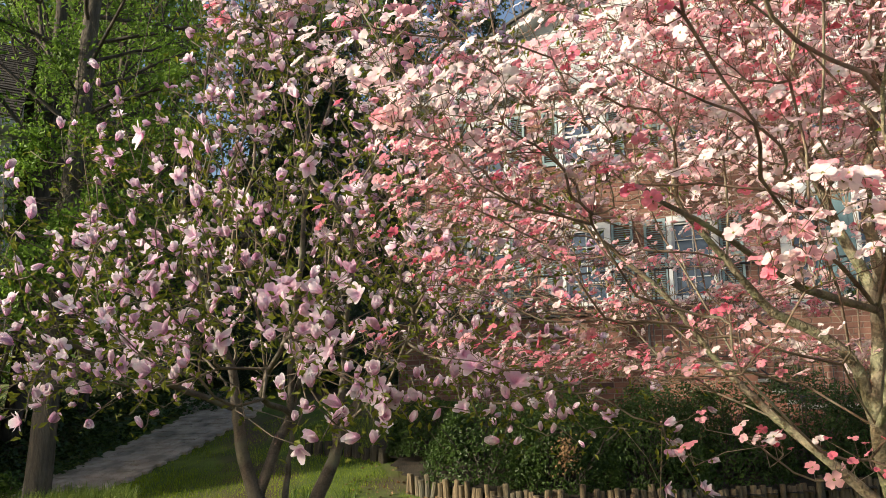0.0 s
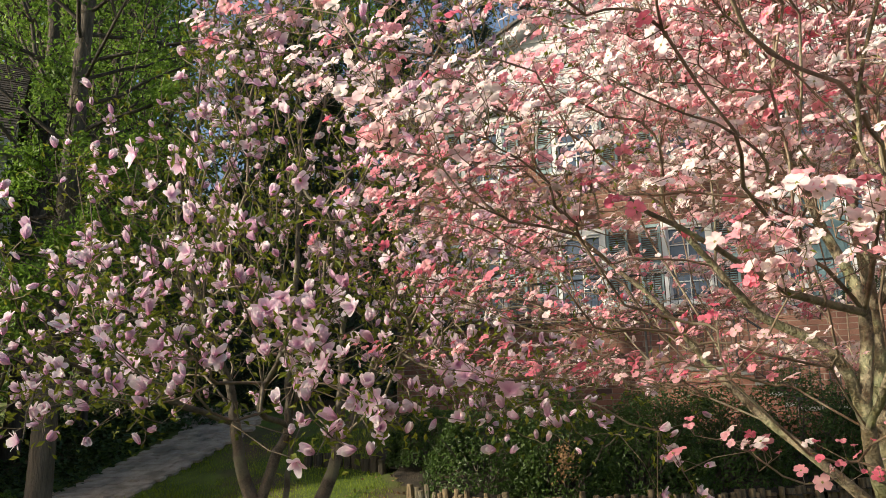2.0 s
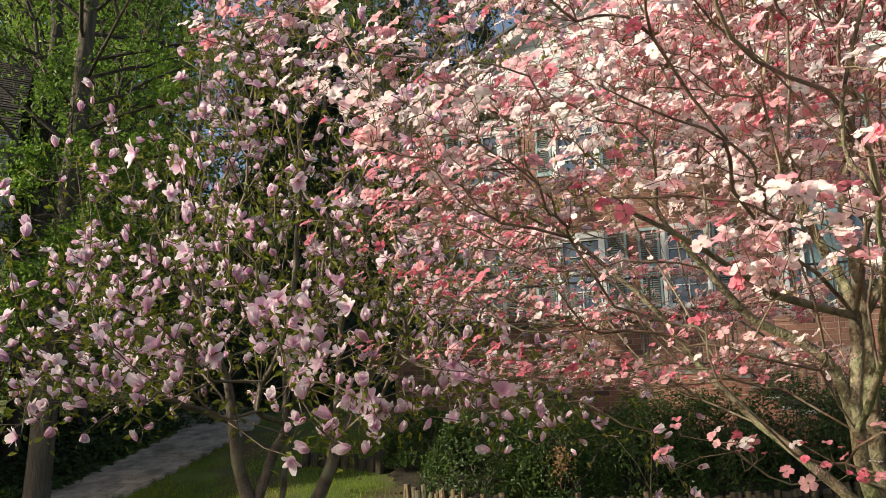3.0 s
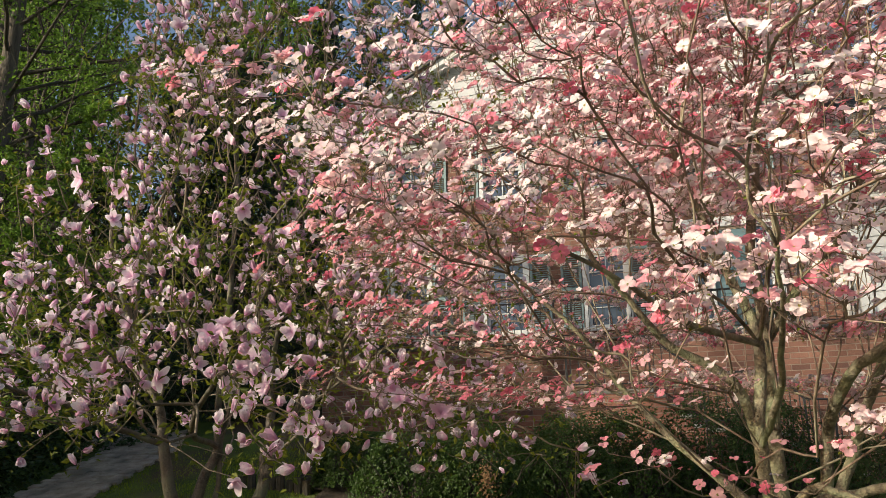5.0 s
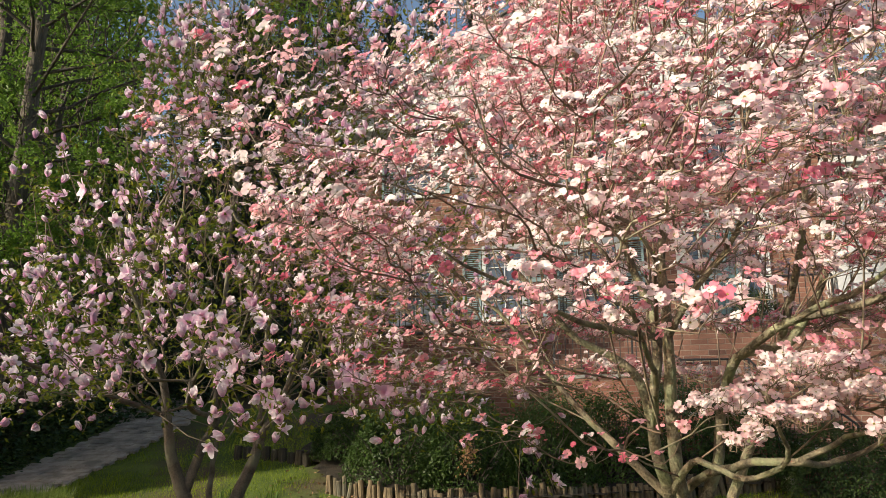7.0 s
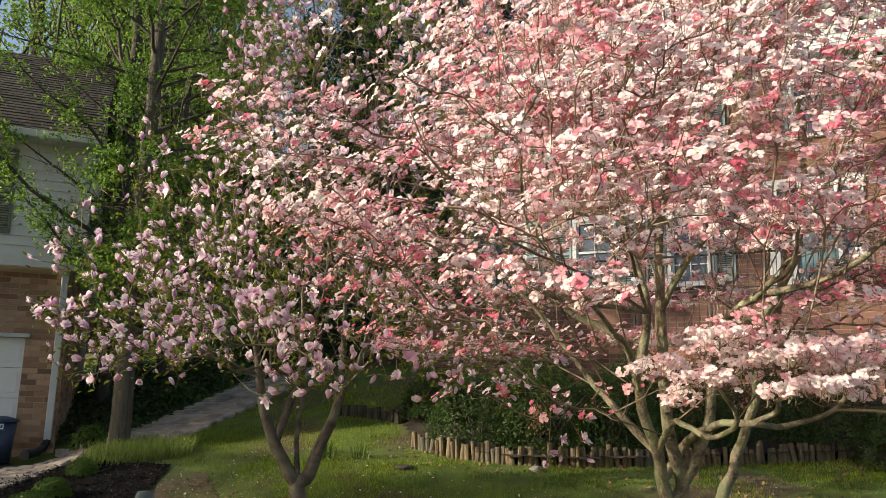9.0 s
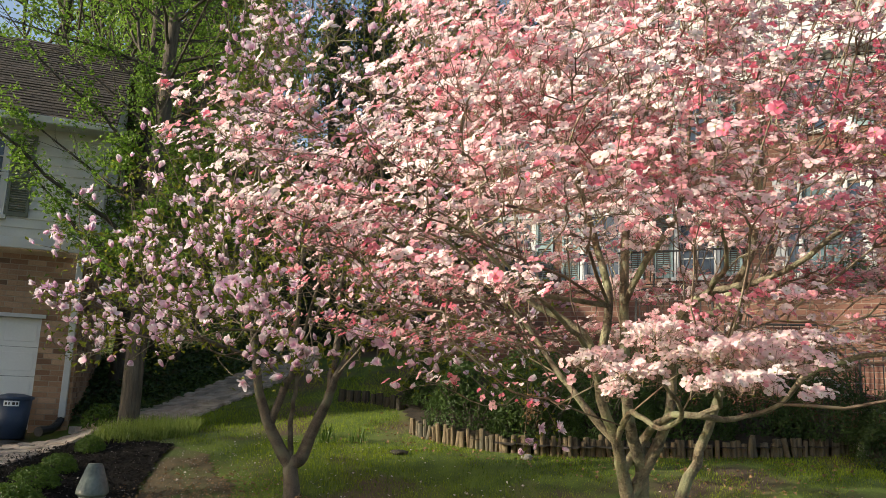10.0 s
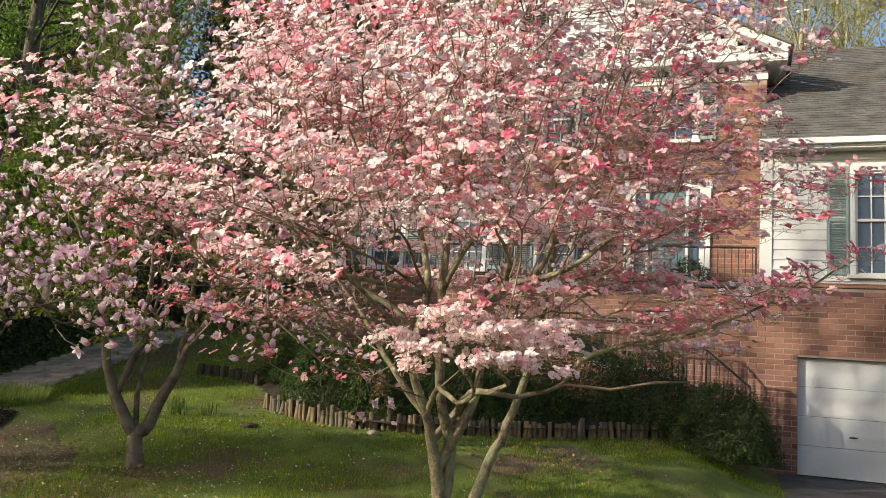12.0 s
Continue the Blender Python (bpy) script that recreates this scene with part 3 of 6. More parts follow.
def shingled(x0, x1, ya, za, yb, zb, course=0.14, seed=1):
    """A roof slope of stepped shingle courses from the eave (ya, za) to the ridge (yb, zb)."""
    rng = np.random.default_rng(seed)
    V, Fc = [], []
    n = int(math.hypot(yb - ya, zb - za) / course)
    ny, nz = -(zb - za), (yb - ya)
    s = math.copysign(1, nz) / math.hypot(ny, nz)
    ny, nz = ny * s, nz * s
    for i in range(n):
        t0, t1 = i / n, (i + 1) / n
        x = x0
        while x < x1 - 0.01:
            w = min(x1 - x, rng.uniform(0.25, 0.42))
            h = 0.012 + rng.uniform(0, 0.006)
            d = rng.uniform(-0.006, 0.006)
            ys, ye = ya + (yb - ya) * t0, ya + (yb - ya) * t1
            zs_, ze = za + (zb - za) * t0, za + (zb - za) * t1
            k = len(V)
            V += [(x, ys + ny * h, zs_ + nz * h + d), (x + w - 0.006, ys + ny * h, zs_ + nz * h + d), (x + w - 0.006, ye, ze), (x, ye, ze), (x, ys - ny * 0.02, zs_ - nz * 0.02), (x + w - 0.006, ys - ny * 0.02, zs_ - nz * 0.02)]
            Fc += [(k, k + 1, k + 2, k + 3), (k + 4, k + 5, k + 1, k)]
            x += w
    k = len(V)
    V += [(x0, ya - ny * 0.03, za - nz * 0.03), (x1, ya - ny * 0.03, za - nz * 0.03), (x1, yb - ny * 0.03, zb - nz * 0.03), (x0, yb - ny * 0.03, zb - nz * 0.03)]
    Fc.append((k, k + 1, k + 2, k + 3))
    return V, Fc


def garage_door(house, x0, x1, z0, z1, y, mat, panels=True):
    g = thing("garage_door")
    g.parent = house
    n = 4
    for i in range(n):
        a, b = z0 + (z1 - z0) * i / n, z0 + (z1 - z0) * (i + 1) / n
        bm = box(x0, x1, y, y + 0.045, a + 0.003, b - 0.003, 0.004)
        k = 4
        for j in range(k if panels else 0):
            p, q = x0 + (x1 - x0) * (j + 0.1) / k, x0 + (x1 - x0) * (j + 0.9) / k
            add_box(bm, p, q, y - 0.008, y + 0.01, a + 0.1, b - 0.1, 0.006)
        part("door_panel", bm, mat, g)
    bm = bmesh.new()
    add_box(bm, x0 + 0.85, x0 + 0.99, y - 0.05, y - 0.03, z0 + 0.72, z0 + 0.745, 0.005)
    add_box(bm, x0 + 0.91, x0 + 0.93, y - 0.04, y + 0.01, z0 + 0.71, z0 + 0.755, 0.004)
    part("handle", bm, M["iron"], g, "dark turn handle")
    return g


# brick house on the hill
house = tagged(thing("brick_house"), "red brick house with white gable and sided garage wing", "house")
GZ = 0.43
part("wall", wall(-10.6, 7.5, -0.4, 3.86, 0.0, 0.25, [(0.0, 2.75, GZ, 2.56)]), M["mortar"], house)
part("brick_ledge", box(-0.70, 7.52, -0.035, 0.26, 3.862, 3.945, 0.006), M["brick"], house)
part("porch_edge", box(-10.62, -0.71, -0.06, 0.3, 3.80, 3.85, 0.01), M["iron"], house, "dark metal edge of the porch floor")
part("porch_floor", box(-10.6, -0.67, 0.26, 1.3, 3.68, 3.83), M["concrete"], house)
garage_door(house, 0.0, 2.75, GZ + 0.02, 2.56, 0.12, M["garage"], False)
# near-black sheet added behind the door in place of garage shade
part("garage_dark_sheet", box(-0.05, 2.8, 0.6, 0.7, 0.3, 2.7), M["inside"], house)
wing_win = (0.87, 1.82, 4.11, 6.17)
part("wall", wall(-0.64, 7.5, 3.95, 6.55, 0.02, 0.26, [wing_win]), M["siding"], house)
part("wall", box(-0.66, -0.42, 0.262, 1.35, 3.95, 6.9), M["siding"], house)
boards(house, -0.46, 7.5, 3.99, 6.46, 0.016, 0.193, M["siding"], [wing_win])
part("corner_board", box(-0.665, -0.462, -0.03, 0.03, 3.95, 6.5, 0.004), M["trim"], house)
sash_window(house, *wing_win, 0.0, 3, M["shutter"], 0.37)
part("soffit", box(-0.72, 7.7, -0.38, 0.05, 6.47, 6.52), M["trim"], house)
bm = box(-0.72, 7.7, -0.47, -0.36, 6.50, 6.62, 0.015)
add_box(bm, -0.72, 7.7, -0.36, -0.33, 6.44, 6.58)
part("gutter", bm, M["trim"], house, "white gutter")
V, Fc = shingled(-0.70, 7.8, -0.44, 6.60, 4.5, 10.45, 0.145, 2)
from_arrays("roof", V, Fc, M["roof"], house, "weathered grey shingles")
V, Fc = shingled(-0.70, 7.8, 9.4, 6.60, 4.5, 10.45, 0.4, 3)
from_arrays("roof", V, Fc, M["roof"], house)
part("wall", box(7.25, 7.5, 0.27, 9.0, 0.3, 6.55), M["siding"], house)
# main block
FY = 1.3
main_wins = [(-7.55, -6.55, 4.25, 5.85), (-5.45, -4.5, 4.25, 5.85), (-9.6, -8.65, 4.25, 5.85)]
up_wins = [(-2.9, -1.92, 7.2, 8.42), (-5.45, -4.5, 7.2, 8.42), (-7.55, -6.55, 7.2, 8.42), (-9.6, -8.65, 7.2, 8.42)]
door_hole = (-3.3, -1.75, 3.83, 6.05)
part("wall", wall(-10.6, -0.55, 2.6, 8.5, FY, FY + 0.25, main_wins + up_wins + [door_hole]), M["mortar"], house)
part("wall", box(-0.80, -0.55, FY + 0.251, 9.2, 2.6, 8.5), M["brick"], house)
part("wall", box(-10.6, -10.35, FY + 0.251, 9.2, 1.5, 8.5), M["brick"], house)
part("wall", box(-10.6, -0.55, 9.2, 9.4, 1.5, 8.5), M["brick"], house)
for wnd in main_wins:
    sash_window(house, *wnd, FY, 2, M["shutter"], 0.42)
for wnd in up_wins:
    sash_window(house, *wnd, FY, 2, M["shutter"], 0.34)
dr = thing("front_door")
dr.parent = house
bm = bmesh.new()
for a in ((-3.42, -3.2, 3.84, 6.1), (-1.85, -1.63, 3.84, 6.1), (-3.45, -1.6, 6.1, 6.3), (-2.98, -2.9, 3.84, 6.1), (-2.15, -2.07, 3.84, 6.1)):
    add_box(bm, a[0], a[1], FY - 0.06, FY + 0.05, a[2], a[3], 0.01)
part("door_surround", bm, M["trim"], dr, "white painted surround with pilasters")
bm = box(-2.89, -2.16, FY + 0.02, FY + 0.06, 3.86, 6.08)
for zz in (4.05, 4.75, 5.4):
    for xx in (-2.80, -2.49):
        add_box(bm, xx, xx + 0.25, FY + 0.005, FY + 0.03, zz, zz + 0.5, 0.012)
part("door_leaf", bm, M["door"], dr, "teal panelled door")
part("pane", box(-3.19, -2.99, FY + 0.03, FY + 0.04, 4.3, 6.05), M["glass"], dr)
part("pane", box(-2.06, -1.86, FY + 0.03, FY + 0.04, 4.3, 6.05), M["glass"], dr)
part("panel", box(-3.19, -2.99, FY + 0.02, FY + 0.05, 3.86, 4.29), M["trim"], dr)
part("panel", box(-2.06, -1.86, FY + 0.02, FY + 0.05, 3.86, 4.29), M["trim"], dr)
# gable with cornice
part("frieze", box(-10.62, -0.53, FY - 0.03, FY + 0.2, 8.502, 8.68), M["trim"], house)
me_d = mesh_of("dentil", box(-0.055, 0.055, -0.06, 0.0, 0.0, 0.10, 0.006), M["trim"])
for i in range(48):
    d = new("dentil", me_d)
    d.parent = house
    d.location = (-10.5 + i * 0.21, FY - 0.032, 8.69)
part("cornice", box(-11.0, -0.15, FY - 0.38, FY + 0.22, 8.80, 8.93, 0.02), M["trim"], house)
EAVE, PEAK, MID = 8.93, 11.75, -5.58
slope = (PEAK - EAVE) / (MID + 10.8)
bm = bmesh.new()
tri = [bm.verts.new(v) for v in ((-10.7, FY + 0.02, EAVE), (-0.46, FY + 0.02, EAVE), (MID, FY + 0.02, PEAK), (-10.7, FY + 0.2, EAVE), (-0.46, FY + 0.2, EAVE), (MID, FY + 0.2, PEAK))]
for f in ((0, 1, 2), (5, 4, 3), (0, 3, 4, 1), (1, 4, 5, 2), (2, 5, 3, 0)):
    bm.faces.new([tri[i] for i in f])
part("gable", bm, M["siding"], house)
boards(house, 0, 0, EAVE, PEAK - 0.1, FY + 0.016, 0.193, M["siding"], clip=lambda z: (-10.7 + (z - EAVE) / slope * 0.98, -0.46 - (z - EAVE) / slope * 0.98))
for sgn in (-1, 1):
    bm = bmesh.new()
    ex = MID + sgn * 5.42
    L = math.hypot(5.42, PEAK - EAVE + 0.12)
    m = Matrix.Translation(((MID + ex) / 2, FY - 0.12, (PEAK + EAVE) / 2 + 0.10)) @ Matrix.Rotation(sgn * math.atan2(PEAK - EAVE, 5.42), 4, "Y")
    bmesh.ops.create_cube(bm, size=1.0, matrix=m @ Matrix.Diagonal((L, 0.5, 0.16, 1)))
    part("rake_board", bm, M["trim"], house)
    bm = bmesh.new()
    m = Matrix.Translation(((MID + ex) / 2 + sgn * 0.03, 5.3, (PEAK + EAVE) / 2 + 0.21)) @ Matrix.Rotation(sgn * math.atan2(PEAK - EAVE, 5.42), 4, "Y")
    bmesh.ops.create_cube(bm, size=1.0, matrix=m @ Matrix.Diagonal((L + 0.12, 8.9, 0.05, 1)))
    part("roof", bm, M["roof"], house, "weathered grey shingles")
    part("eave_return", box(*sorted((ex, ex - sgn * 0.4)), FY - 0.36, 9.3, EAVE - 0.16, EAVE - 0.005), M["trim"], house)

vent = thing("gable_vent")
vent.parent = house
VX, VZ = -5.75, 10.28
bm = bmesh.new()
for a in ((-0.42, -0.36, -0.34, 0.34), (0.36, 0.42, -0.34, 0.34), (-0.36, 0.36, 0.28, 0.34), (-0.36, 0.36, -0.34, -0.28)):
    add_box(bm, VX + a[0], VX + a[1], FY - 0.05, FY + 0.0, VZ + a[2], VZ + a[3], 0.004)
part("vent_frame", bm, M["trim"], vent, "white vent frame")
# dark sheet painted as the shade between the louvres
part("vent_dark_sheet", box(VX - 0.36, VX + 0.36, FY - 0.018, FY - 0.014, VZ - 0.28, VZ + 0.28), M["inside"], vent)
bm = bmesh.new()
bmesh.ops.create_cube(bm, size=1.0, matrix=Matrix.Rotation(radians(40), 4, "X") @ Matrix.Diagonal((0.72, 0.05, 0.010, 1)))
slat = mesh_of("louvre", bm, M["shutter_dark"])
for k in range(8):
    o = new("louvre", slat)
    o.parent = vent
    o.location = (VX, FY - 0.034, VZ - 0.245 + 0.07 * k)


def railing(name, pts, y, height, label, gap=0.125, foot=None):
    """Iron railing along a line of (x, z) handrail points, with pickets and posts."""
    r = tagged(thing(name), label, "railing")
    V, Fc = tube_arrays([(np.array([(x, y, z) for x, z in pts]), np.full(len(pts), 0.021))], 6)
    from_arrays("handrail", V, Fc, M["iron"], r)
    low = [(x, z - height + 0.1) for x, z in pts]
    V, Fc = tube_arrays([(np.array([(x, y, z) for x, z in low]), np.full(len(low), 0.013))], 5)
    from_arrays("bottom_rail", V, Fc, M["iron"], r)
    me_p = mesh_of("picket", box(-0.0075, 0.0075, -0.0075, 0.0075, 0, height - 0.1), M["iron"])
    for (xa, za), (xb, zb) in zip(pts, pts[1:]):
        n = max(1, int(abs(xb - xa) / gap))
        for k in range(n):
            t = (k + 0.5) / n
            p = new("picket", me_p)
            p.parent = r
            p.location = (xa + (xb - xa) * t, y, za + (zb - za) * t - height + 0.1)
    me_q = mesh_of("post", box(-0.018, 0.018, -0.018, 0.018, 0, height, 0.003), M["iron"])
    for x, z in pts:
        p = new("post", me_q)
        p.parent = r
        p.location = (x, y, z - height)
    return r


railing("porch_railing", [(-9.9, 4.62), (-7.8, 4.62), (-5.6, 4.62), (-3.4, 4.62), (-0.74, 4.62)], 0.12, 0.77, "black iron railing on the porch edge")
stair_pts = [(-5.6, 3.68), (-4.23, 3.65), (-3.43, 3.02), (-2.35, 3.0), (-1.95, 2.55), (-1.55, 2.52), (-0.82, 1.92)]
railing("stair_railing", stair_pts, -1.2, 0.86, "black iron handrail of the entrance steps")
steps = tagged(thing("entrance_steps"), "concrete steps climbing along the brick wall", "steps")
for a, b, z in ((-5.6, -4.2, 2.80), (-3.45, -2.35, 2.14), (-1.95, -1.55, 1.66)):
    part("landing_wall", box(a, b, -1.24, -0.004, 0.4, z - 0.07), M["brick"], steps, "red brick landing wall")
    part("landing", box(a, b, -1.26, -0.004, z - 0.066, z, 0.015), M["concrete"], steps)
for a, b, z0_, z1_, n in ((-4.2, -3.45, 2.80, 2.14, 4), (-2.35, -1.95, 2.14, 1.66, 3), (-1.55, -0.8, 1.66, 1.06, 4)):
    for k in range(n):
        xa, xb = a + (b - a) * k / n, a + (b - a) * (k + 1) / n
        zt = z0_ + (z1_ - z0_) * (k + 0.6) / n
        part("riser_wall", box(xa, xb, -1.235, -0.006, 0.35, zt - 0.06), M["brick"], steps)
        part("tread", box(xa, xb, -1.25, -0.006, zt - 0.056, zt, 0.012), M["concrete"], steps)
bm = bmesh.new()
bmesh.ops.create_cone(bm, cap_ends=True, segments=12, radius1=0.025, radius2=0.02, depth=0.05, matrix=Matrix.Translation((-0.77, -0.025, 2.81)) @ Matrix.Rotation(radians(90), 4, "X"))
part("pipe_outlet", bm, M["iron"], house, "small dark pipe end in the wall")

# neighbouring house
LH = pose(-14.79, -6.01, 0, 0, 0, 48)
left_house = thing("neighbour_house", LH, "tan brick house with beige siding above a garage", "house")
part("wall", wall(-8.5, 0.0, -0.3, 3.9, 0.0, 0.25, [(-3.35, -0.65, 0.5, 2.63)]), M["mortar_tan"], left_house)
part("wall", box(-0.25, 0.0, 0.251, 7.0, -0.3, 3.9), M["mortar_tan"], left_house)
part("garage_lintel", box(-3.45, -0.58, -0.05, 0.1, 2.63, 2.70, 0.005), M["trim"], left_house)
garage_door(left_house, -3.35, -0.65, 0.5, 2.63, 0.1, M["garage_left"])
# same near-black sheet for the shade inside this garage
part("garage_dark_sheet", box(-3.5, -0.4, 0.6, 0.7, 0.3, 2.8), M["inside"], left_house)
lw = (-2.35, -1.47, 4.43, 5.98)
part("wall", wall(-8.7, 0.16, 3.9, 6.15, -0.3, -0.06, [lw]), M["siding_left"], left_house)
part("wall", box(-0.08, 0.16, -0.059, 7.0, 3.9, 6.15), M["siding_left"], left_house)
boards(left_house, -8.6, 0.05, 4.06, 6.1, -0.304, 0.175, M["siding_left"], [lw])
part("belt_trim", box(-8.72, 0.19, -0.36, -0.302, 3.86, 4.055, 0.006), M["trim"], left_house)
part("corner_board", box(0.055, 0.185, -0.345, -0.20, 4.056, 6.12, 0.004), M["trim"], left_house)
sash_window(left_house, *lw, -0.32, 2, M["shutter_dark"], 0.38, blind=False)
part("gutter", box(-8.9, 0.27, -0.82, -0.68, 6.12, 6.26, 0.02), M["trim"], left_house)
part("soffit", box(-8.9, 0.4, -0.70, -0.03, 6.14, 6.18), M["trim"], left_house)
V, Fc = shingled(-8.9, 0.28, -0.8, 6.24, 3.2, 9.2, 0.16, 5)
from_arrays("roof", V, Fc, M["roof_left"], left_house, "dark brown shingles")
V, Fc = shingled(-8.9, 0.28, 7.2, 6.24, 3.2, 9.2, 0.4, 6)
from_arrays("roof", V, Fc, M["roof_left"], left_house)
bm = bmesh.new()
tri = [bm.verts.new(v) for v in ((0.1, -0.3, 6.15), (0.1, 6.9, 6.15), (0.1, 3.2, 9.1), (-0.1, -0.3, 6.15), (-0.1, 6.9, 6.15), (-0.1, 3.2, 9.1))]
for f in ((0, 1, 2), (5, 4, 3), (0, 3, 4, 1), (1, 4, 5, 2), (2, 5, 3, 0)):
    bm.faces.new([tri[i] for i in f])
part("gable", bm, M["siding_left"], left_house)
part("wall", box(-8.5, 0, 7.0, 7.2, -0.3, 6.15), M["siding_left"], left_house)
part("wall", box(-8.7, -8.5, 0.252, 7.0, -0.3, 6.15), M["siding_left"], left_house)
spout = thing("downspout")
spout.parent = left_house
spout["label"] = "white metal downspout with elbow"
part("spout_pipe", box(-0.17, -0.05, -0.13, -0.02, 0.86, 3.86, 0.015), M["trim"], spout)
V, Fc = tube_arrays([(np.array([(-0.11, -0.06, 0.95), (-0.115, -0.08, 0.82), (-0.16, -0.2, 0.72), (-0.23, -0.42, 0.66), (-0.38, -0.75, 0.64)]), np.array([0.05, 0.065, 0.075, 0.075, 0.085]))], 10)
from_arrays("drain_hose", V, Fc, M["black"], spout, "black corrugated drain hose")


# ---- blossoms and leaves ----
def sheet(rows, cols, fn):
    """A small grid surface: fn(s, u) gives the place, s from base to tip, u across from -1 to 1."""
    V = [fn(r / (rows - 1), -1 + 2 * c / (cols - 1)) for r in range(rows) for c in range(cols)]
    S = [r / (rows - 1) for r in range(rows) for c in range(cols)]
    Fc = [(r * cols + c, r * cols + c + 1, (r + 1) * cols + c + 1, (r + 1) * cols + c) for r in range(rows - 1) for c in range(cols - 1)]
    return np.array(V), np.array(S), Fc


def join_sheets(pieces):
    V, S, Fc = [], [], []
    k = 0
    for v, s, f in pieces:
        V.append(v)
        S.append(s)
        Fc += [tuple(i + k for i in q) for q in f]
        k += len(v)
    return np.vstack(V), np.concatenate(S), Fc


def dogwood_flower(size, cup, rng, cols=3):
    """Four notched bracts round a knobby centre, facing up."""
    out = []
    for q in range(4):
        a0 = q * math.pi / 2 + rng.uniform(-0.12, 0.12)
        L = size * rng.uniform(0.9, 1.08) * (1.0 if q % 2 else 0.9)
        cp = cup + rng.uniform(-0.25, 0.32)
        W = L * rng.uniform(0.40, 0.50)

        def place(s, u, a0=a0, L=L, cp=cp, W=W):
            w = W * math.sin(math.pi * (0.05 + 0.72 * s))
            notch = 0.13 * L * (1 - abs(u)) * max(0.0, (s - 0.75) / 0.25) + 0.10 * L * abs(u) ** 2 * s
            r = L * (0.06 + 0.94 * s) - notch
            ang = cp * (1.15 - 0.55 * s)
            h = r * math.sin(ang) + 0.30 * W * u * u + 0.07 * L * math.sin(s * 3.1) - 0.10 * L * s ** 4
            rr = r * math.cos(ang)
            return (rr * math.cos(a0) - w * u * math.sin(a0), rr * math.sin(a0) + w * u * math.cos(a0), h)
        out.append(sheet(4, cols, place))
    ctr = np.array([(0.15 * size * math.cos(i * 1.05), 0.15 * size * math.sin(i * 1.05), 0.10 * size) for i in range(6)] + [(0, 0, 0.24 * size)])
    out.append((ctr, np.full(7, -1.0), [(i, (i + 1) % 6, 6) for i in range(6)]))
    return join_sheets(out)


def magnolia_flower(size, kind, rng):
    """Tulip-like flower; kind 0 closed bud, 1 goblet, 2 open and floppy."""
    out = []
    n = (5, 7, 8)[kind]
    for q in range(n):
        inner = q % 2
        a0 = q * 2 * math.pi / n + rng.uniform(-0.2, 0.2)
        L = size * rng.uniform(0.8, 1.2)
        start = (0.46, 0.60, 0.95)[kind] * (0.8 if inner else 1.0) + rng.uniform(-0.1, 0.1)
        curl = (-0.95, -0.45, rng.uniform(-0.4, 1.2))[kind] + rng.uniform(-0.35, 0.35)
        W = L * (0.24, 0.31, 0.31)[kind]

        def place(s, u, a0=a0, L=L, start=start, curl=curl, W=W):
            r = z = 0.0
            for k in range(6):
                th = start + curl * s * (k + 0.5) / 6
                r += math.sin(th) * L * s / 6
                z += math.cos(th) * L * s / 6
            w = W * max(0.10, math.sin(math.pi * (0.10 + 0.76 * s)))
            r -= 0.30 * w * u * u
            return (r * math.cos(a0) - w * u * math.sin(a0), r * math.sin(a0) + w * u * math.cos(a0), z)
        out.append(sheet(5, 3, place))
    return join_sheets(out)


def turn_to(n, spin):
    """Rotation that takes z to n, after a spin about z."""
    n = n / np.linalg.norm(n)
    a, b = frame_of(n)
    c, s = math.cos(spin), math.sin(spin)
    return np.column_stack([a * c + b * s, b * c - a * s, n]) if np.dot(np.cross(a, b), n) > 0 else np.column_stack([a * c + b * s, -(b * c - a * s), n])


def scatter(variants, spots):
    """Copies of small shapes joined into arrays. spots: (variant, place, normal, spin, scale, tint)."""
    V, C, Fc = [], [], []
    k = 0
    for i, p, nrm, spin, sc, tint in spots:
        v, s, f = variants[i]
        V.append(v @ turn_to(nrm, spin).T * sc + p)
        C.append(np.column_stack([np.full(len(s), tint), np.clip(s, 0, 1), (s < 0) * 1.0, np.ones(len(s))]))
        Fc += [tuple(j + k for j in q) for q in f]
        k += len(v)
    return np.vstack(V), Fc, np.vstack(C)


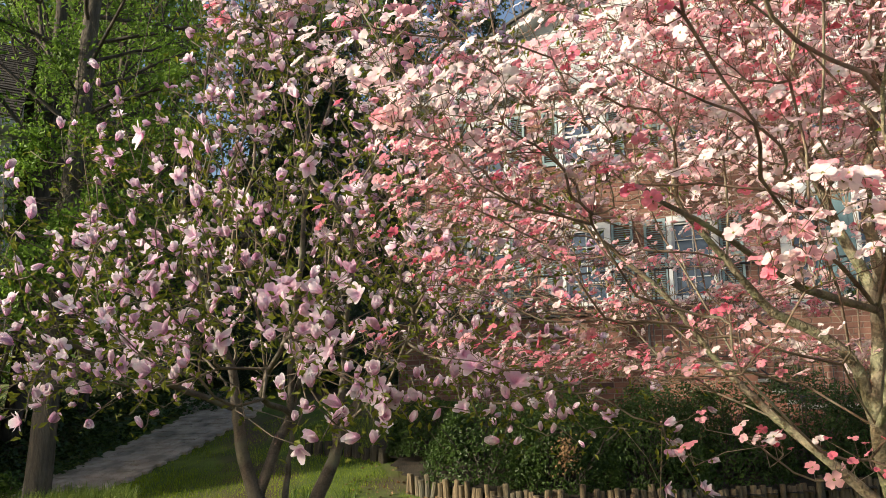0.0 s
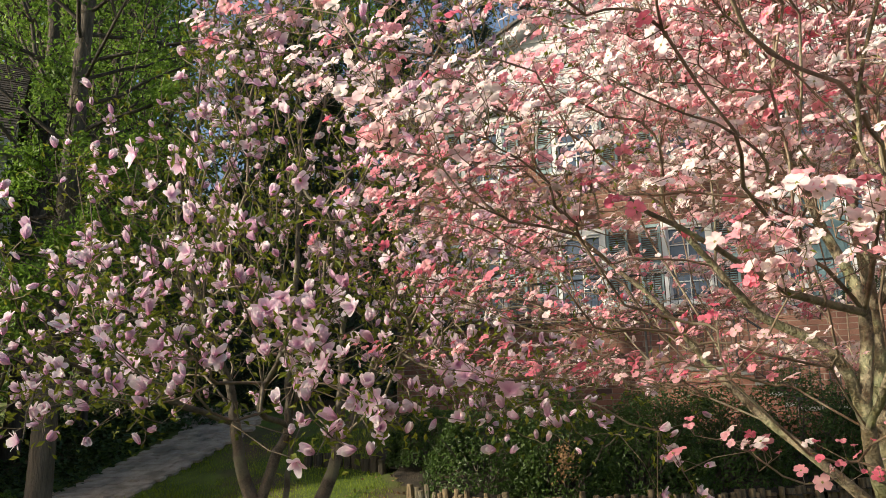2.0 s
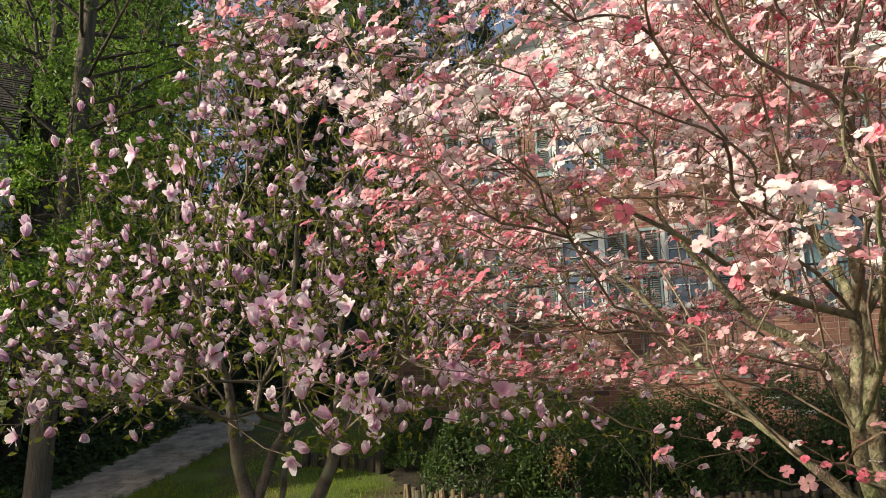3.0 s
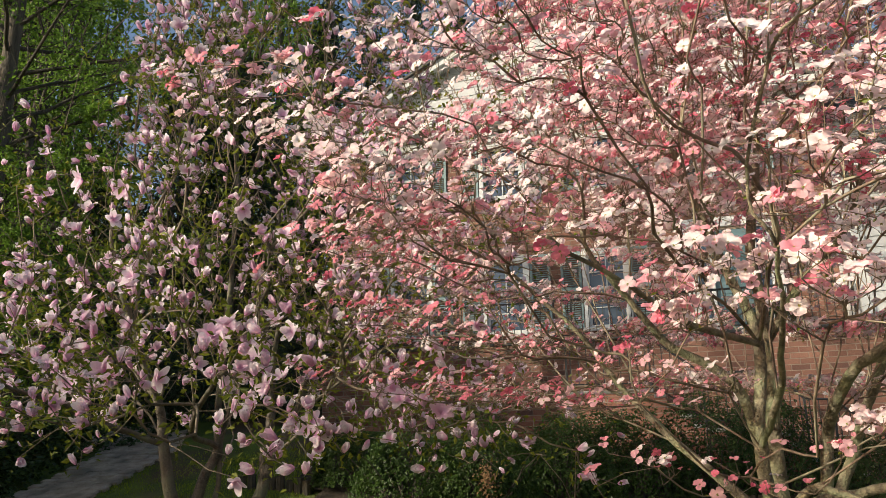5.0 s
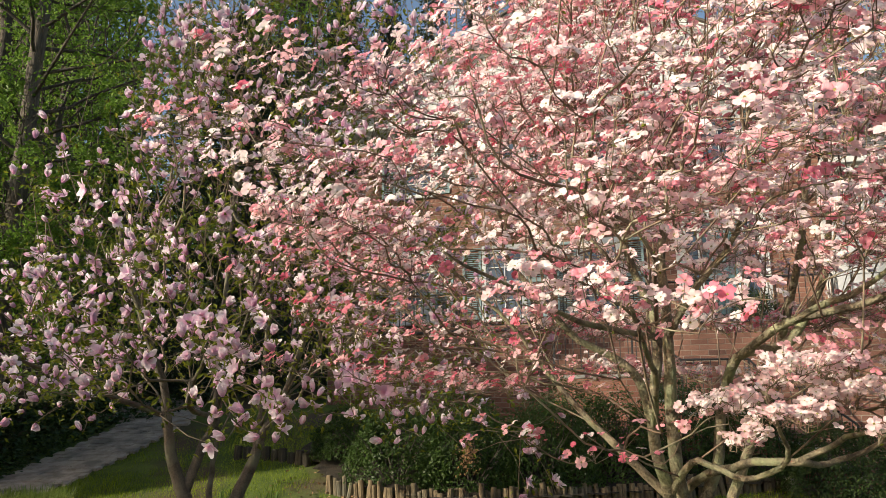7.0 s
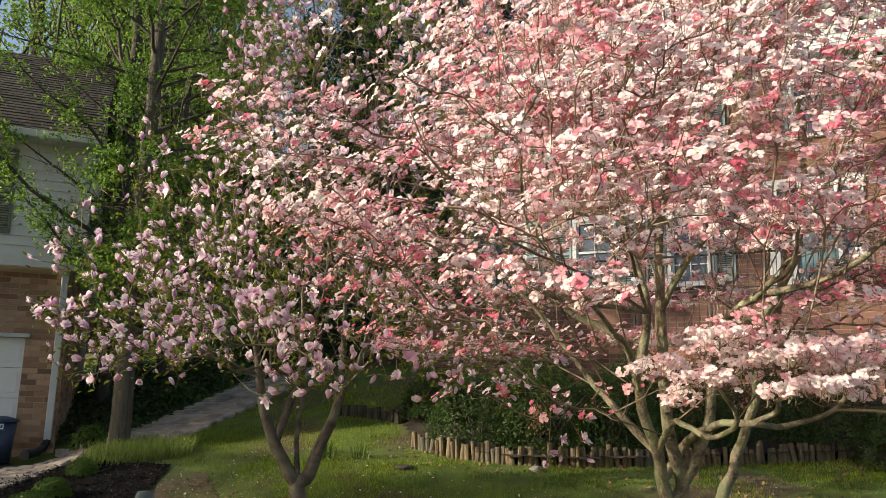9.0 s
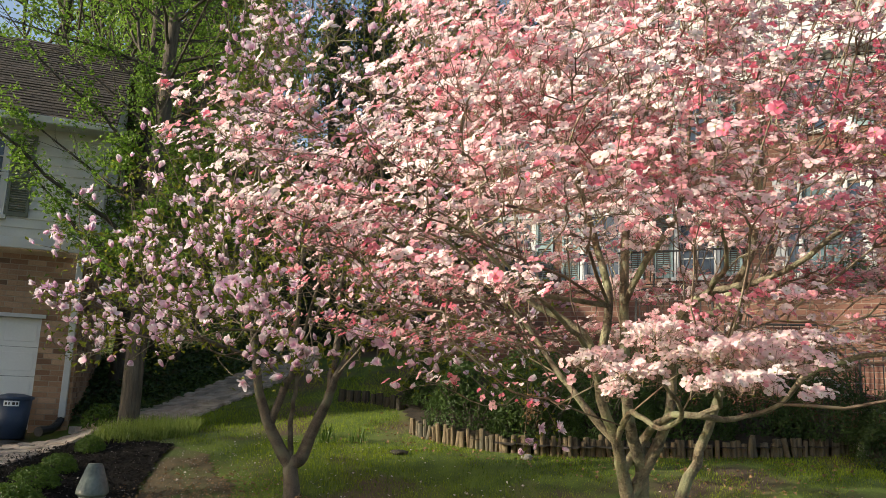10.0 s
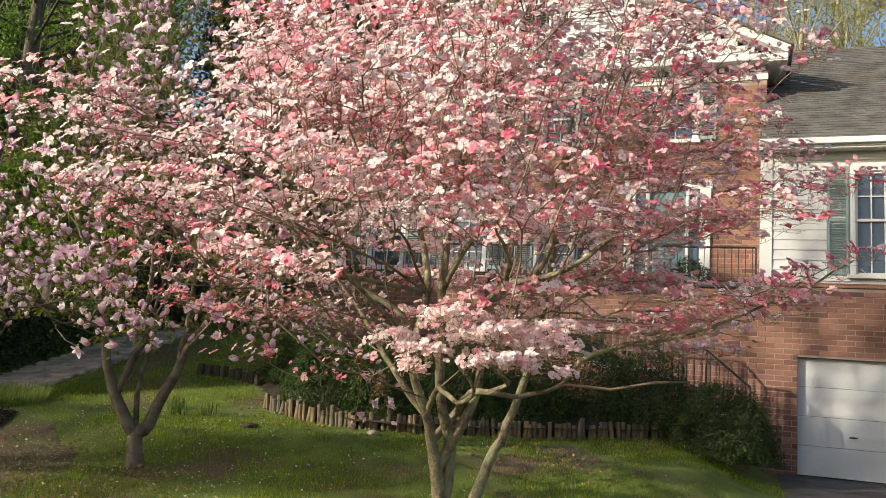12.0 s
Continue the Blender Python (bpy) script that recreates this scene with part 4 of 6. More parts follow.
def blossoms(tree, name, variants, spots, mat, near, count, label):
    """The blossoms nearest to a place in plan are objects of their own, the rest one joined part."""
    spots = sorted(spots, key=lambda s: (s[1][0] - near[0]) ** 2 + (s[1][1] - near[1]) ** 2 + 0.5 * (s[1][2] - near[2]) ** 2)
    shared = {}
    for i, p, nrm, spin, sc, tint in spots[:count]:
        key = (i, round(tint * 5))
        if key not in shared:
            v, s, f = variants[i]
            me = bpy.data.meshes.new(name)
            me.from_pydata([tuple(q) for q in v], [], f)
            me.materials.append(mat)
            me.materials.append(M["stamen"])
            me.polygons.foreach_set("material_index", [1 if s[q[0]] < 0 else 0 for q in f])
            at = me.attributes.new("petal", "FLOAT_COLOR", "POINT")
            at.data.foreach_set("color", np.column_stack([np.full(len(s), key[1] / 5), np.clip(s, 0, 1), (s < 0) * 1.0, np.ones(len(s))]).astype(np.float32).ravel())
            me.polygons.foreach_set("use_smooth", [True] * len(me.polygons))
            shared[key] = me
        ob = new(name, shared[key])
        ob.parent = tree
        r = Matrix([list(q) for q in turn_to(nrm, spin)]).to_4x4()
        ob.matrix_local = Matrix.Translation(p) @ r @ Matrix.Scale(sc, 4)
    V, Fc, C = scatter(variants, spots[count:])
    core = C[:, 2] > 0.5
    from_arrays("blossom_mass", V, Fc, mat, tree, label, "stuff", True, C, M["stamen"], [int(core[q[0]]) for q in Fc])


def leaf_arrays(places, normals, length, rng, width=0.45, fold=0.15):
    """Pointed leaves, two triangles each side of a fold."""
    n = len(places)
    d = rng.normal(size=(n, 3))
    nn = normals / (np.linalg.norm(normals, axis=1, keepdims=True) + 1e-9)
    d -= nn * np.sum(d * nn, axis=1, keepdims=True)
    d /= np.linalg.norm(d, axis=1, keepdims=True) + 1e-9
    s = np.cross(nn, d)
    L = (length * rng.uniform(0.65, 1.25, n))[:, None]
    V = np.empty((n, 4, 3))
    V[:, 0] = places
    V[:, 1] = places + d * L * 0.5 + s * L * width * 0.5 + nn * L * fold
    V[:, 2] = places + d * L
    V[:, 3] = places + d * L * 0.5 - s * L * width * 0.5 + nn * L * fold
    idx = np.arange(n)[:, None] * 4
    Fc = np.vstack([np.hstack([idx, idx + 1, idx + 2]), np.hstack([idx, idx + 2, idx + 3])])
    return V.reshape(-1, 3), Fc


def wood(tree, P, par, rad, L, rng, bark, twig, wob, thick=0.016, label=""):
    """Trunk and limbs as parts of their own, fine twigs joined."""
    big, small = [], []
    for pts, rr in chains_of(P, par, rad, L):
        (big if rr[0] > thick else small).append((pts, rr))
    big.sort(key=lambda c: -c[1][0])
    for i, (pts, rr) in enumerate(big):
        q, r = bend(pts, rr, 4, 0.35 * wob, rng)
        V, Fc = tube_arrays([(q, r)], 10 if i < 4 else 7)
        from_arrays("trunk" if i == 0 else "limb", V, Fc, bark, tree, label if i == 0 else "", smooth=True)
    V, Fc = tube_arrays([bend(p, r, 2, wob, rng) for p, r in small], 4)
    from_arrays("twig_mass", V, Fc, twig, tree, kind="stuff", smooth=True)


# ---- dogwood ----
rng = np.random.default_rng(11)
dogwood = tagged(thing("dogwood_tree"), "flowering dogwood in full pink bloom on the lawn", "tree")
DC = np.array((-3.1, -10.25))
dog_limbs = [
    ([(-3.36, -9.30, 0.10), (-3.38, -9.37, 0.45), (-3.42, -9.46, 0.85), (-3.45, -9.55, 1.10), (-3.44, -9.72, 1.30), (-3.51, -9.96, 1.75), (-3.45, -9.92, 2.34), (-3.58, -9.83, 2.81), (-3.71, -9.84, 3.25), (-3.85, -9.87, 3.75), (-3.92, -9.88, 4.37)], -1, 0.095, 0.016),
    ([(-3.64, -9.72, 1.50), (-3.96, -9.57, 1.80), (-4.30, -9.45, 2.20), (-4.50, -9.65, 2.50), (-4.9, -9.8, 2.9)], 4, 0.031, 0.012),
    ([(-3.36, -9.28, 1.31), (-3.22, -9.5, 1.43), (-2.98, -10.0, 1.53), (-2.72, -10.4, 1.55), (-2.51, -10.14, 1.54), (-2.23, -10.1, 1.65), (-1.85, -10.1, 1.64), (-1.3, -10.0, 1.74)], 3, 0.038, 0.008),
    ([(-3.36, -9.86, 1.44), (-3.245, -10.0, 1.55), (-2.99, -10.24, 1.45), (-2.77, -10.55, 1.57)], 4, 0.026, 0.016),
    ([(-3.34, -9.36, 1.00), (-3.39, -9.58, 1.50), (-3.39, -9.73, 2.36), (-3.40, -9.63, 2.99), (-3.32, -9.63, 3.42), (-3.24, -9.63, 3.95), (-3.18, -9.62, 4.55)], 1, 0.055, 0.014),
    ([(-3.17, -9.89, 2.69), (-2.97, -9.99, 2.89), (-2.84, -10.09, 3.17), (-2.78, -10.17, 3.63)], 30, 0.026, 0.012),
    ([(-3.28, -9.40, 1.15), (-3.13, -9.42, 1.47), (-3.07, -9.50, 1.88), (-2.96, -10.0, 2.19), (-2.65, -10.3, 2.37), (-2.34, -10.41, 2.42), (-2.08, -10.51, 2.51), (-1.81, -10.51, 2.72)], 2, 0.047, 0.015),
    ([(-2.67, -9.99, 2.26), (-2.53, -10.01, 2.44), (-2.39, -10.01, 2.73), (-2.33, -10.02, 3.15), (-2.30, -10.01, 3.70)], 42, 0.034, 0.013),
    ([(-3.62, -10.01, 2.12), (-3.94, -10.19, 2.31), (-4.14, -10.37, 2.56), (-4.35, -10.52, 2.86)], 5, 0.030, 0.013),
    ([(-3.24, -9.1, 0.40), (-3.13, -8.88, 0.89), (-2.95, -8.74, 1.40), (-2.70, -9.05, 2.1), (-2.45, -9.5, 3.0), (-2.35, -9.7, 3.8)], 0, 0.062, 0.016),
    ([(-3.75, -10.5, 2.35), (-4.0, -11.1, 2.4), (-4.4, -11.7, 2.6)], 6, 0.020, 0.008),
    ([(-3.45, -10.5, 2.0), (-3.48, -11.1, 2.2), (-3.55, -11.8, 2.45)], 5, 0.020, 0.008),
    ([(-2.5, -10.8, 2.40), (-2.37, -11.23, 2.42), (-2.3, -11.8, 2.5)], 43, 0.020, 0.008),
    ([(-2.56, -10.4, 1.62), (-2.48, -11.0, 1.70), (-2.35, -11.5, 1.72)], 19, 0.018, 0.009),
    ([(-2.0, -10.2, 1.88), (-1.4, -10.42, 2.02), (-0.82, -10.4, 2.27), (-0.28, -10.44, 2.58)], 21, 0.020, 0.006),
    ([(-3.42, -10.5, 2.66), (-3.42, -10.98, 2.71), (-3.56, -11.6, 2.75), (-3.68, -11.97, 2.78), (-3.88, -12.28, 2.77), (-3.97, -12.47, 2.86), (-4.0, -12.62, 3.06)], 6, 0.014, 0.005),
    ([(-3.64, -10.38, 2.5), (-3.84, -10.79, 2.59), (-3.98, -11.42, 2.65), (-3.99, -11.77, 2.73), (-4.13, -12.08, 2.71), (-4.31, -12.43, 2.71)], 6, 0.013, 0.003),
]


def spray(c, r, n, out, flat=0.024):
    """Points of a flat fan of twigs: longer outwards than across, rising a little to its tip."""
    a, q = rng.uniform(0, 2 * np.pi, n), r * np.sqrt(rng.uniform(0, 1, n))
    u, w = 1.25 * q * np.cos(a), 0.85 * q * np.sin(a)
    return np.column_stack([c[0] + u * out[0] - w * out[1], c[1] + u * out[1] + w * out[0], c[2] + rng.normal(0, flat, n) + 0.10 * u - 0.10 * (q / r) ** 2 * r])


sprays = []
for z in np.arange(2.2, 5.8, 0.48):
    R = np.interp(z, (1.9, 2.3, 2.8, 3.4, 4.0, 4.7, 5.3, 5.7), (2.1, 2.55, 2.9, 2.85, 2.5, 2.0, 1.3, 0.7))
    for ring, share in ((0.88, 1.0), (0.57, 0.62), (0.28, 0.55 if z > 2.8 else 0.0)):
        n = max(2, int(2 * math.pi * R * ring / 0.55))
        for k in range(n):
            if rng.random() > share:
                continue
            a = 2 * math.pi * (k + rng.uniform(-0.4, 0.4)) / n
            rr = R * (ring + rng.uniform(-0.13, 0.13)) * (0.87 if math.cos(a) > 0.35 and z > 2.5 else 0.70 if math.cos(a) < -0.3 and z > 3.3 else 1.0)
            c = (DC[0] + rr * math.cos(a), DC[1] + rr * math.sin(a), z + 0.06 * math.sin(3 * a + z) + rng.uniform(-0.05, 0.05))
            if (c[0] - DC[0]) * 0.81 + (c[1] - DC[1]) * 0.59 > 0.4 and rng.random() < 0.15:
                continue
            low_left = c[0] < -4.1 and c[2] < 2.75 and c[1] > -11.9
            sprays.append((c, rng.uniform(0.36, 0.62), int(rng.integers(40, 66)) // (2 if low_left else 1), 0.6 if low_left else 0.0))
# broad low sprays towards the street
sprays += [((-3.08, -11.28, 1.87), 0.20, 24, -0.75), ((-2.84, -11.42, 1.80), 0.20, 20, -0.7), ((-2.95, -11.35, 1.93), 0.24, 30, -0.75), ((-2.72, -11.25, 2.02), 0.26, 34, -0.8), ((-2.62, -11.55, 1.87), 0.30, 46, -0.75), ((-2.38, -11.35, 1.92), 0.30, 46, -0.7), ((-2.28, -11.6, 1.76), 0.24, 34, -0.7), ((-2.12, -11.3, 1.86), 0.26, 34, -0.6), ((-1.95, -11.35, 1.98), 0.2, 16, -0.45), ((-1.94, -11.5, 1.70), 0.10, 5, -0.6), ((-3.02, -11.2, 1.68), 0.12, 5, -0.6),
           ((-3.45, -11.0, 1.78), 0.22, 5, 0.85), ((-3.75, -10.9, 1.68), 0.22, 5, 0.85), ((-3.55, -11.0, 1.58), 0.16, 3, 0.85), ((-3.9, -11.83, 2.24), 0.12, 7, -0.05), ((-4.0, -11.6, 2.07), 0.04, 1, -0.05), ((-4.6, -12.02, 2.57), 0.28, 14, 0.3), ((-3.45, -12.65, 2.52), 0.34, 22, -0.05), ((-2.2, -11.6, 2.42), 0.34, 22, 0.0),
           ((-0.24, -10.45, 2.64), 0.16, 10, 0.3), ((-0.55, -10.42, 2.52), 0.2, 14, 0.3), ((-0.82, -10.4, 2.33), 0.22, 16, 0.3), ((-1.11, -10.4, 2.21), 0.22, 16, 0.3), ((-1.4, -10.45, 2.09), 0.2, 14, 0.3), ((-3.8, -12.15, 2.32), 0.26, 20, -0.05), ((-3.45, -12.2, 2.24), 0.28, 16, -0.05), ((-3.08, -12.46, 2.16), 0.22, 13, -0.05), ((-3.7, -12.5, 2.62), 0.5, 40, -0.1), ((-4.4, -12.45, 2.68), 0.42, 28, 0.0),
           ((-4.95, -12.3, 2.9), 0.34, 22, 0.0), ((-5.35, -12.0, 3.25), 0.3, 16, 0.0), ((-2.9, -12.6, 2.66), 0.45, 34, 0.0), ((-1.2, -10.9, 2.8), 0.5, 30, 0.3), ((-0.5, -10.6, 3.1), 0.35, 16, 0.3), ((-0.9, -10.1, 2.35), 0.5, 24, 0.5), ((-1.5, -10.0, 2.25), 0.4, 20, 0.5),
           ((-4.5, -11.35, 2.0), 0.4, 14, 0.8), ((-4.15, -11.4, 1.72), 0.22, 7, 0.7), ((-3.9, -11.3, 1.66), 0.2, 6, 0.7), ((-4.85, -11.1, 2.1), 0.4, 16, 0.9), ((-5.1, -11.2, 2.45), 0.45, 24, 0.9), ((-5.0, -11.6, 2.3), 0.3, 12, 0.9)]
PALE = [np.array(q) for q in ((-2.9, -11.35, 1.93), (-2.5, -11.5, 1.88), (-2.1, -11.4, 1.86), (-2.5, -11.2, 1.95))]


def over_pale(c, r):
    """True for a spray that would stand between the low pale sprays and the sun."""
    s = np.array(SUN_DIR)
    for q in PALE:
        v = np.array(c) - q
        if v @ s > 0.35 and np.linalg.norm(v - s * (v @ s)) < 0.20 + 0.40 * r and c[2] < 4.0:
            return True
    return False


sprays = [q for q in sprays if q[3] == -0.05 or not over_pale(q[0], q[1]) and (q[3] < -0.4 or q[3] > 0.65 or not (-4.8 < q[0][0] < -1.0 and q[0][1] < -11.2 and q[0][2] < 2.52))]
PALE_MOODS = (-0.75, -0.8, -0.7, -0.6, -0.45)
spots, targets, twins = [], [], []
for c, r, n, mood in sprays:
    n = int(n * (1.0 if mood in (0.0, 0.6) else 1.8 if mood < -0.4 else 1.0 if mood > 0.6 else 1.5))
    mood = mood + (rng.normal(0, 0.30) + 0.2 * max(0.0, (c[0] + 2.6) / 2.4) if mood == 0.0 else 0.0)
    out = np.array(c[:2]) - DC
    out = out / (np.linalg.norm(out) + 1e-6)
    for p in spray(c, r, n, out):
        bud = mood > 0.4 and rng.random() < 0.75
        nrm = np.array((0.42 * out[0] - 0.05, 0.42 * out[1] - 0.18, 0.82)) + rng.normal(0, 0.30, 3)
        tint = np.clip(rng.normal(0.12, 0.11), 0, 1) if mood < -0.4 and mood in PALE_MOODS else np.clip(rng.normal((0.04 if rng.random() < 0.62 - 0.4 * mood else 0.58) + 0.25 * mood, 0.18), 0, 1)
        tint = float(np.clip(tint + 0.22 * np.clip((p[0] + 2.5) / 1.2, 0, 1), 0, 1)) if p[2] > 2.3 else tint
        spots.append((int(rng.integers(8, 12)) if bud else int(rng.integers(0, 8)) if p[1] < -10.6 else int(rng.integers(12, 18)), p, nrm, rng.uniform(0, 6.28), rng.uniform(0.68, 1.12), tint))
        targets.append(p - np.array((0.25 * out[0], 0.25 * out[1], 1.0)) * rng.uniform(0.02, 0.07))
        for _ in range(1 if rng.random() < 0.85 else 0):
            q = p + np.append(rng.normal(0, 0.06, 2), rng.normal(0, 0.018))
            twins.append((spots[-1][0], q, nrm + rng.normal(0, 0.3, 3), rng.uniform(0, 6.28), rng.uniform(0.6, 1.0), float(np.clip(tint + rng.normal(0, 0.25), 0, 1)), targets[-1]))
vr = np.random.default_rng(3)
dog_variants = [dogwood_flower(0.042, cu, vr) for cu in (0.05, 0.15, 0.25, 0.35, 0.5, 0.1, 0.3, 0.65)] + [dogwood_flower(0.029, cu, vr) for cu in (1.05, 1.2, 1.3, 0.9)] + [dogwood_flower(0.042, cu, vr, 2) for cu in (0.05, 0.15, 0.3, 0.5, 0.2, 0.4)]
P, par, rad, L, n0 = grow([q[:2] for q in dog_limbs], targets, 0.62, 0.0016, 2.3, 1.42)
rad[:n0] = np.concatenate([r0 + (r1 - r0) * np.linspace(0, 1, len(q)) ** (0.45 if k == 0 else 0.8) for k, (q, _, r0, r1) in enumerate(dog_limbs)])
rad[n0:] = np.minimum(rad[n0:], 0.0062)
wood(dogwood, P, par, rad, L, rng, M["dog_bark"], M["dog_twig"], 0.03, 0.014, "grey-brown dogwood trunk with chequered bark")
stems = []
for i, (v, p, nrm, sp, sc, ti) in enumerate(spots):
    q = targets[i]
    stems.append((np.array([q, p]), np.array([0.0016, 0.0013])))
for v, p, nrm, sp, sc, ti, q in twins:
    stems.append((np.array([q, p]), np.array([0.0016, 0.0013])))
    spots.append((v, p, nrm, sp, sc, ti))
V, Fc = tube_arrays(stems, 3)
from_arrays("stalk_mass", V, Fc, M["dog_twig"], dogwood, kind="stuff")
blossoms(dogwood, "blossom", dog_variants, spots, M["dog_petal"], (-3.6, -14.6, 2.2), 290, "pink dogwood bracts")
lp = np.array(targets)[rng.random(len(targets)) < 0.35] + rng.normal(0, 0.02, (1, 3))
V, Fc = leaf_arrays(lp, rng.normal(size=lp.shape) + (0, 0, 1), 0.025, rng)
from_arrays("young_leaves", V, Fc, M["mag_leaf"], dogwood, "tiny fresh leaves", "stuff")

# ---- magnolia ----
rng = np.random.default_rng(23)
magnolia = tagged(thing("magnolia_tree"), "saucer magnolia with lilac-pink flowers and young leaves", "tree")
mag_limbs = [
    ([(-8.26, -7.55, 0.10), (-8.27, -7.56, 0.36), (-8.30, -7.58, 0.62), (-8.38, -7.65, 0.76), (-8.53, -7.77, 1.10), (-8.65, -7.87, 1.49), (-8.71, -7.93, 1.93), (-8.74, -8.0, 2.3), (-8.8, -8.4, 3.0), (-8.9, -8.7, 3.8)], -1, 0.125, 0.022),
    ([(-8.42, -7.68, 1.58), (-8.32, -7.6, 1.89), (-8.28, -7.7, 2.3), (-8.1, -7.9, 3.2), (-8.0, -8.0, 4.3), (-8.1, -8.0, 5.5)], 4, 0.052, 0.014),
    ([(-8.31, -7.59, 0.85), (-8.33, -7.6, 1.22), (-8.3, -7.58, 1.66), (-8.25, -7.6, 2.11), (-7.8, -7.9, 3.0), (-7.6, -8.1, 3.8)], 2, 0.038, 0.014),
    ([(-8.19, -7.5, 0.74), (-8.1, -7.42, 1.08), (-7.97, -7.33, 1.46), (-7.89, -7.27, 1.8), (-7.73, -7.16, 2.15), (-7.4, -7.3, 2.9), (-7.1, -7.6, 3.7), (-7.0, -7.9, 4.8)], 2, 0.088, 0.016),
    ([(-7.92, -7.29, 2.14), (-7.9, -7.3, 2.6), (-7.7, -7.6, 3.6)], 24, 0.045, 0.018),
    ([(-8.1, -8.4, 2.0), (-7.6, -9.1, 2.2), (-7.0, -9.8, 2.35), (-6.5, -10.5, 2.3)], 11, 0.030, 0.012),
    ([(-9.0, -8.6, 2.15), (-8.9, -9.4, 2.3), (-8.7, -10.1, 2.35)], 6, 0.030, 0.012),
    ([(-6.9, -7.5, 3.1), (-6.1, -7.9, 3.0), (-5.3, -8.2, 2.55), (-4.7, -8.3, 1.95)], 26, 0.011, 0.004),
]
MC = np.array((-7.55, -8.45, 4.1))
spots, targets = [], []


def mag_spot(p, droop=0.0, big=1.0):
    out = (p - MC) / np.array((2.9, 2.6, 3.3))
    nrm = np.array((0.55 * out[0], 0.55 * out[1], 0.70 - droop)) + rng.normal(0, 0.50, 3)
    kind = rng.choice([0, 1, 2], p=[0.30, 0.42, 0.28])
    spots.append((int(kind * 4 + rng.integers(0, 4)), p, nrm, rng.uniform(0, 6.28), big * rng.uniform(0.72, 1.08), float(np.clip(rng.normal(0.10, 0.22), 0, 1))))
    targets.append(p - nrm / np.linalg.norm(nrm) * 0.015)


MAG_AXIS = np.array((-7.55, -8.35))


def crown_point(lo):
    """A place in the magnolia's crown, denser near its outside."""
    while True:
        z = rng.uniform(1.7, 7.4)
        R = np.interp(z, (1.7, 2.4, 3.2, 4.0, 5.0, 6.0, 7.0, 7.6), (2.8, 2.85, 2.55, 2.15, 1.75, 1.4, 1.0, 0.5))
        if rng.random() > (R / 2.85) ** 0.8:
            continue
        a, q = rng.uniform(0, 2 * math.pi), rng.uniform(lo, 1.0) ** 0.6
        R *= 1 + 0.45 * max(0.0, math.cos(a)) * (z > 3.8)
        bump = 1 + 0.20 * noise.noise(Vector((math.cos(a) * 1.8, math.sin(a) * 1.8, z * 0.8)))
        p = np.array((MAG_AXIS[0] + R * q * bump * math.cos(a), MAG_AXIS[1] + R * q * bump * math.sin(a), z))
        low = np.interp(math.hypot(p[0] + 8.1, p[1] + 7.7), (0, 1.2, 2.4, 3.4), (3.1, 2.5, 1.85, 1.7))
        if p[2] > low and noise.noise(Vector(p * 1.15)) > -0.22:
            return p


while len(spots) < 2150:
    p = crown_point(0.15)
    for q in p + rng.normal(0, 0.10, (int(rng.integers(1, 4)), 3)):
        mag_spot(q)
for c, r, n in (((-6.2, -10.9, 2.3), 0.35, 26), ((-6.1, -10.65, 1.85), 0.28, 16), ((-8.3, -10.6, 2.0), 0.35, 22), ((-8.9, -10.4, 2.5), 0.35, 16), ((-7.3, -10.7, 2.3), 0.5, 24), ((-7.0, -10.6, 2.8), 0.5, 20), ((-7.9, -10.4, 2.7), 0.5, 24), ((-5.6, -10.3, 2.0), 0.3, 12), ((-8.9, -9.7, 3.2), 0.5, 20), ((-6.1, -8.0, 2.0), 0.4, 6)):
    for p in np.array(c) + rng.normal(0, r * 0.55, (n, 3)) * (1, 1, 0.6):
        mag_spot(p, 0.15)
for p in ((-6.04, -10.58, 1.70), (-6.22, -10.71, 1.68), (-6.3, -10.75, 1.64), (-5.9, -10.5, 1.92), (-6.05, -10.6, 1.98), (-8.15, -10.73, 1.88), (-8.0, -10.5, 1.79)):
    mag_spot(np.array(p), 1.1, 1.1)
for p in np.array((-4.62, -8.3, 1.52)) + rng.normal(0, 1, (16, 3)) * (0.16, 0.12, 0.24):
    mag_spot(p, 0.6)
vr = np.random.default_rng(5)
mag_variants = [magnolia_flower(0.087, k, vr) for k in (0, 1, 2) for _ in range(4)]
leaf_pts = [crown_point(0.05) for _ in range(1500)]
P, par, rad, L, n0 = grow([q[:2] for q in mag_limbs], targets + leaf_pts, 0.55, 0.0030, 2.35, 1.5)
rad[:n0] = np.concatenate([r0 + (r1 - r0) * np.linspace(0, 1, len(q)) ** 0.8 for q, _, r0, r1 in mag_limbs])
rad[n0:] = np.minimum(rad[n0:], 0.016)
wood(magnolia, P, par, rad, L, rng, M["mag_bark"], M["mag_twig"], 0.04, 0.02, "smooth grey magnolia trunk forking near the ground")
blossoms(magnolia, "blossom", mag_variants, spots, M["mag_petal"], (-5.0, -14.3, 2.2), 290, "lilac-pink magnolia flowers")
allp = np.array(targets + leaf_pts)
lp = np.repeat(allp, 5, axis=0)
lp = lp + rng.normal(0, 0.045, lp.shape)
V, Fc = leaf_arrays(lp, rng.normal(size=lp.shape) + (0, 0, 0.8), 0.062, rng)
from_arrays("young_leaves", V, Fc, M["mag_leaf"], magnolia, "fresh yellow-green leaves", "stuff")


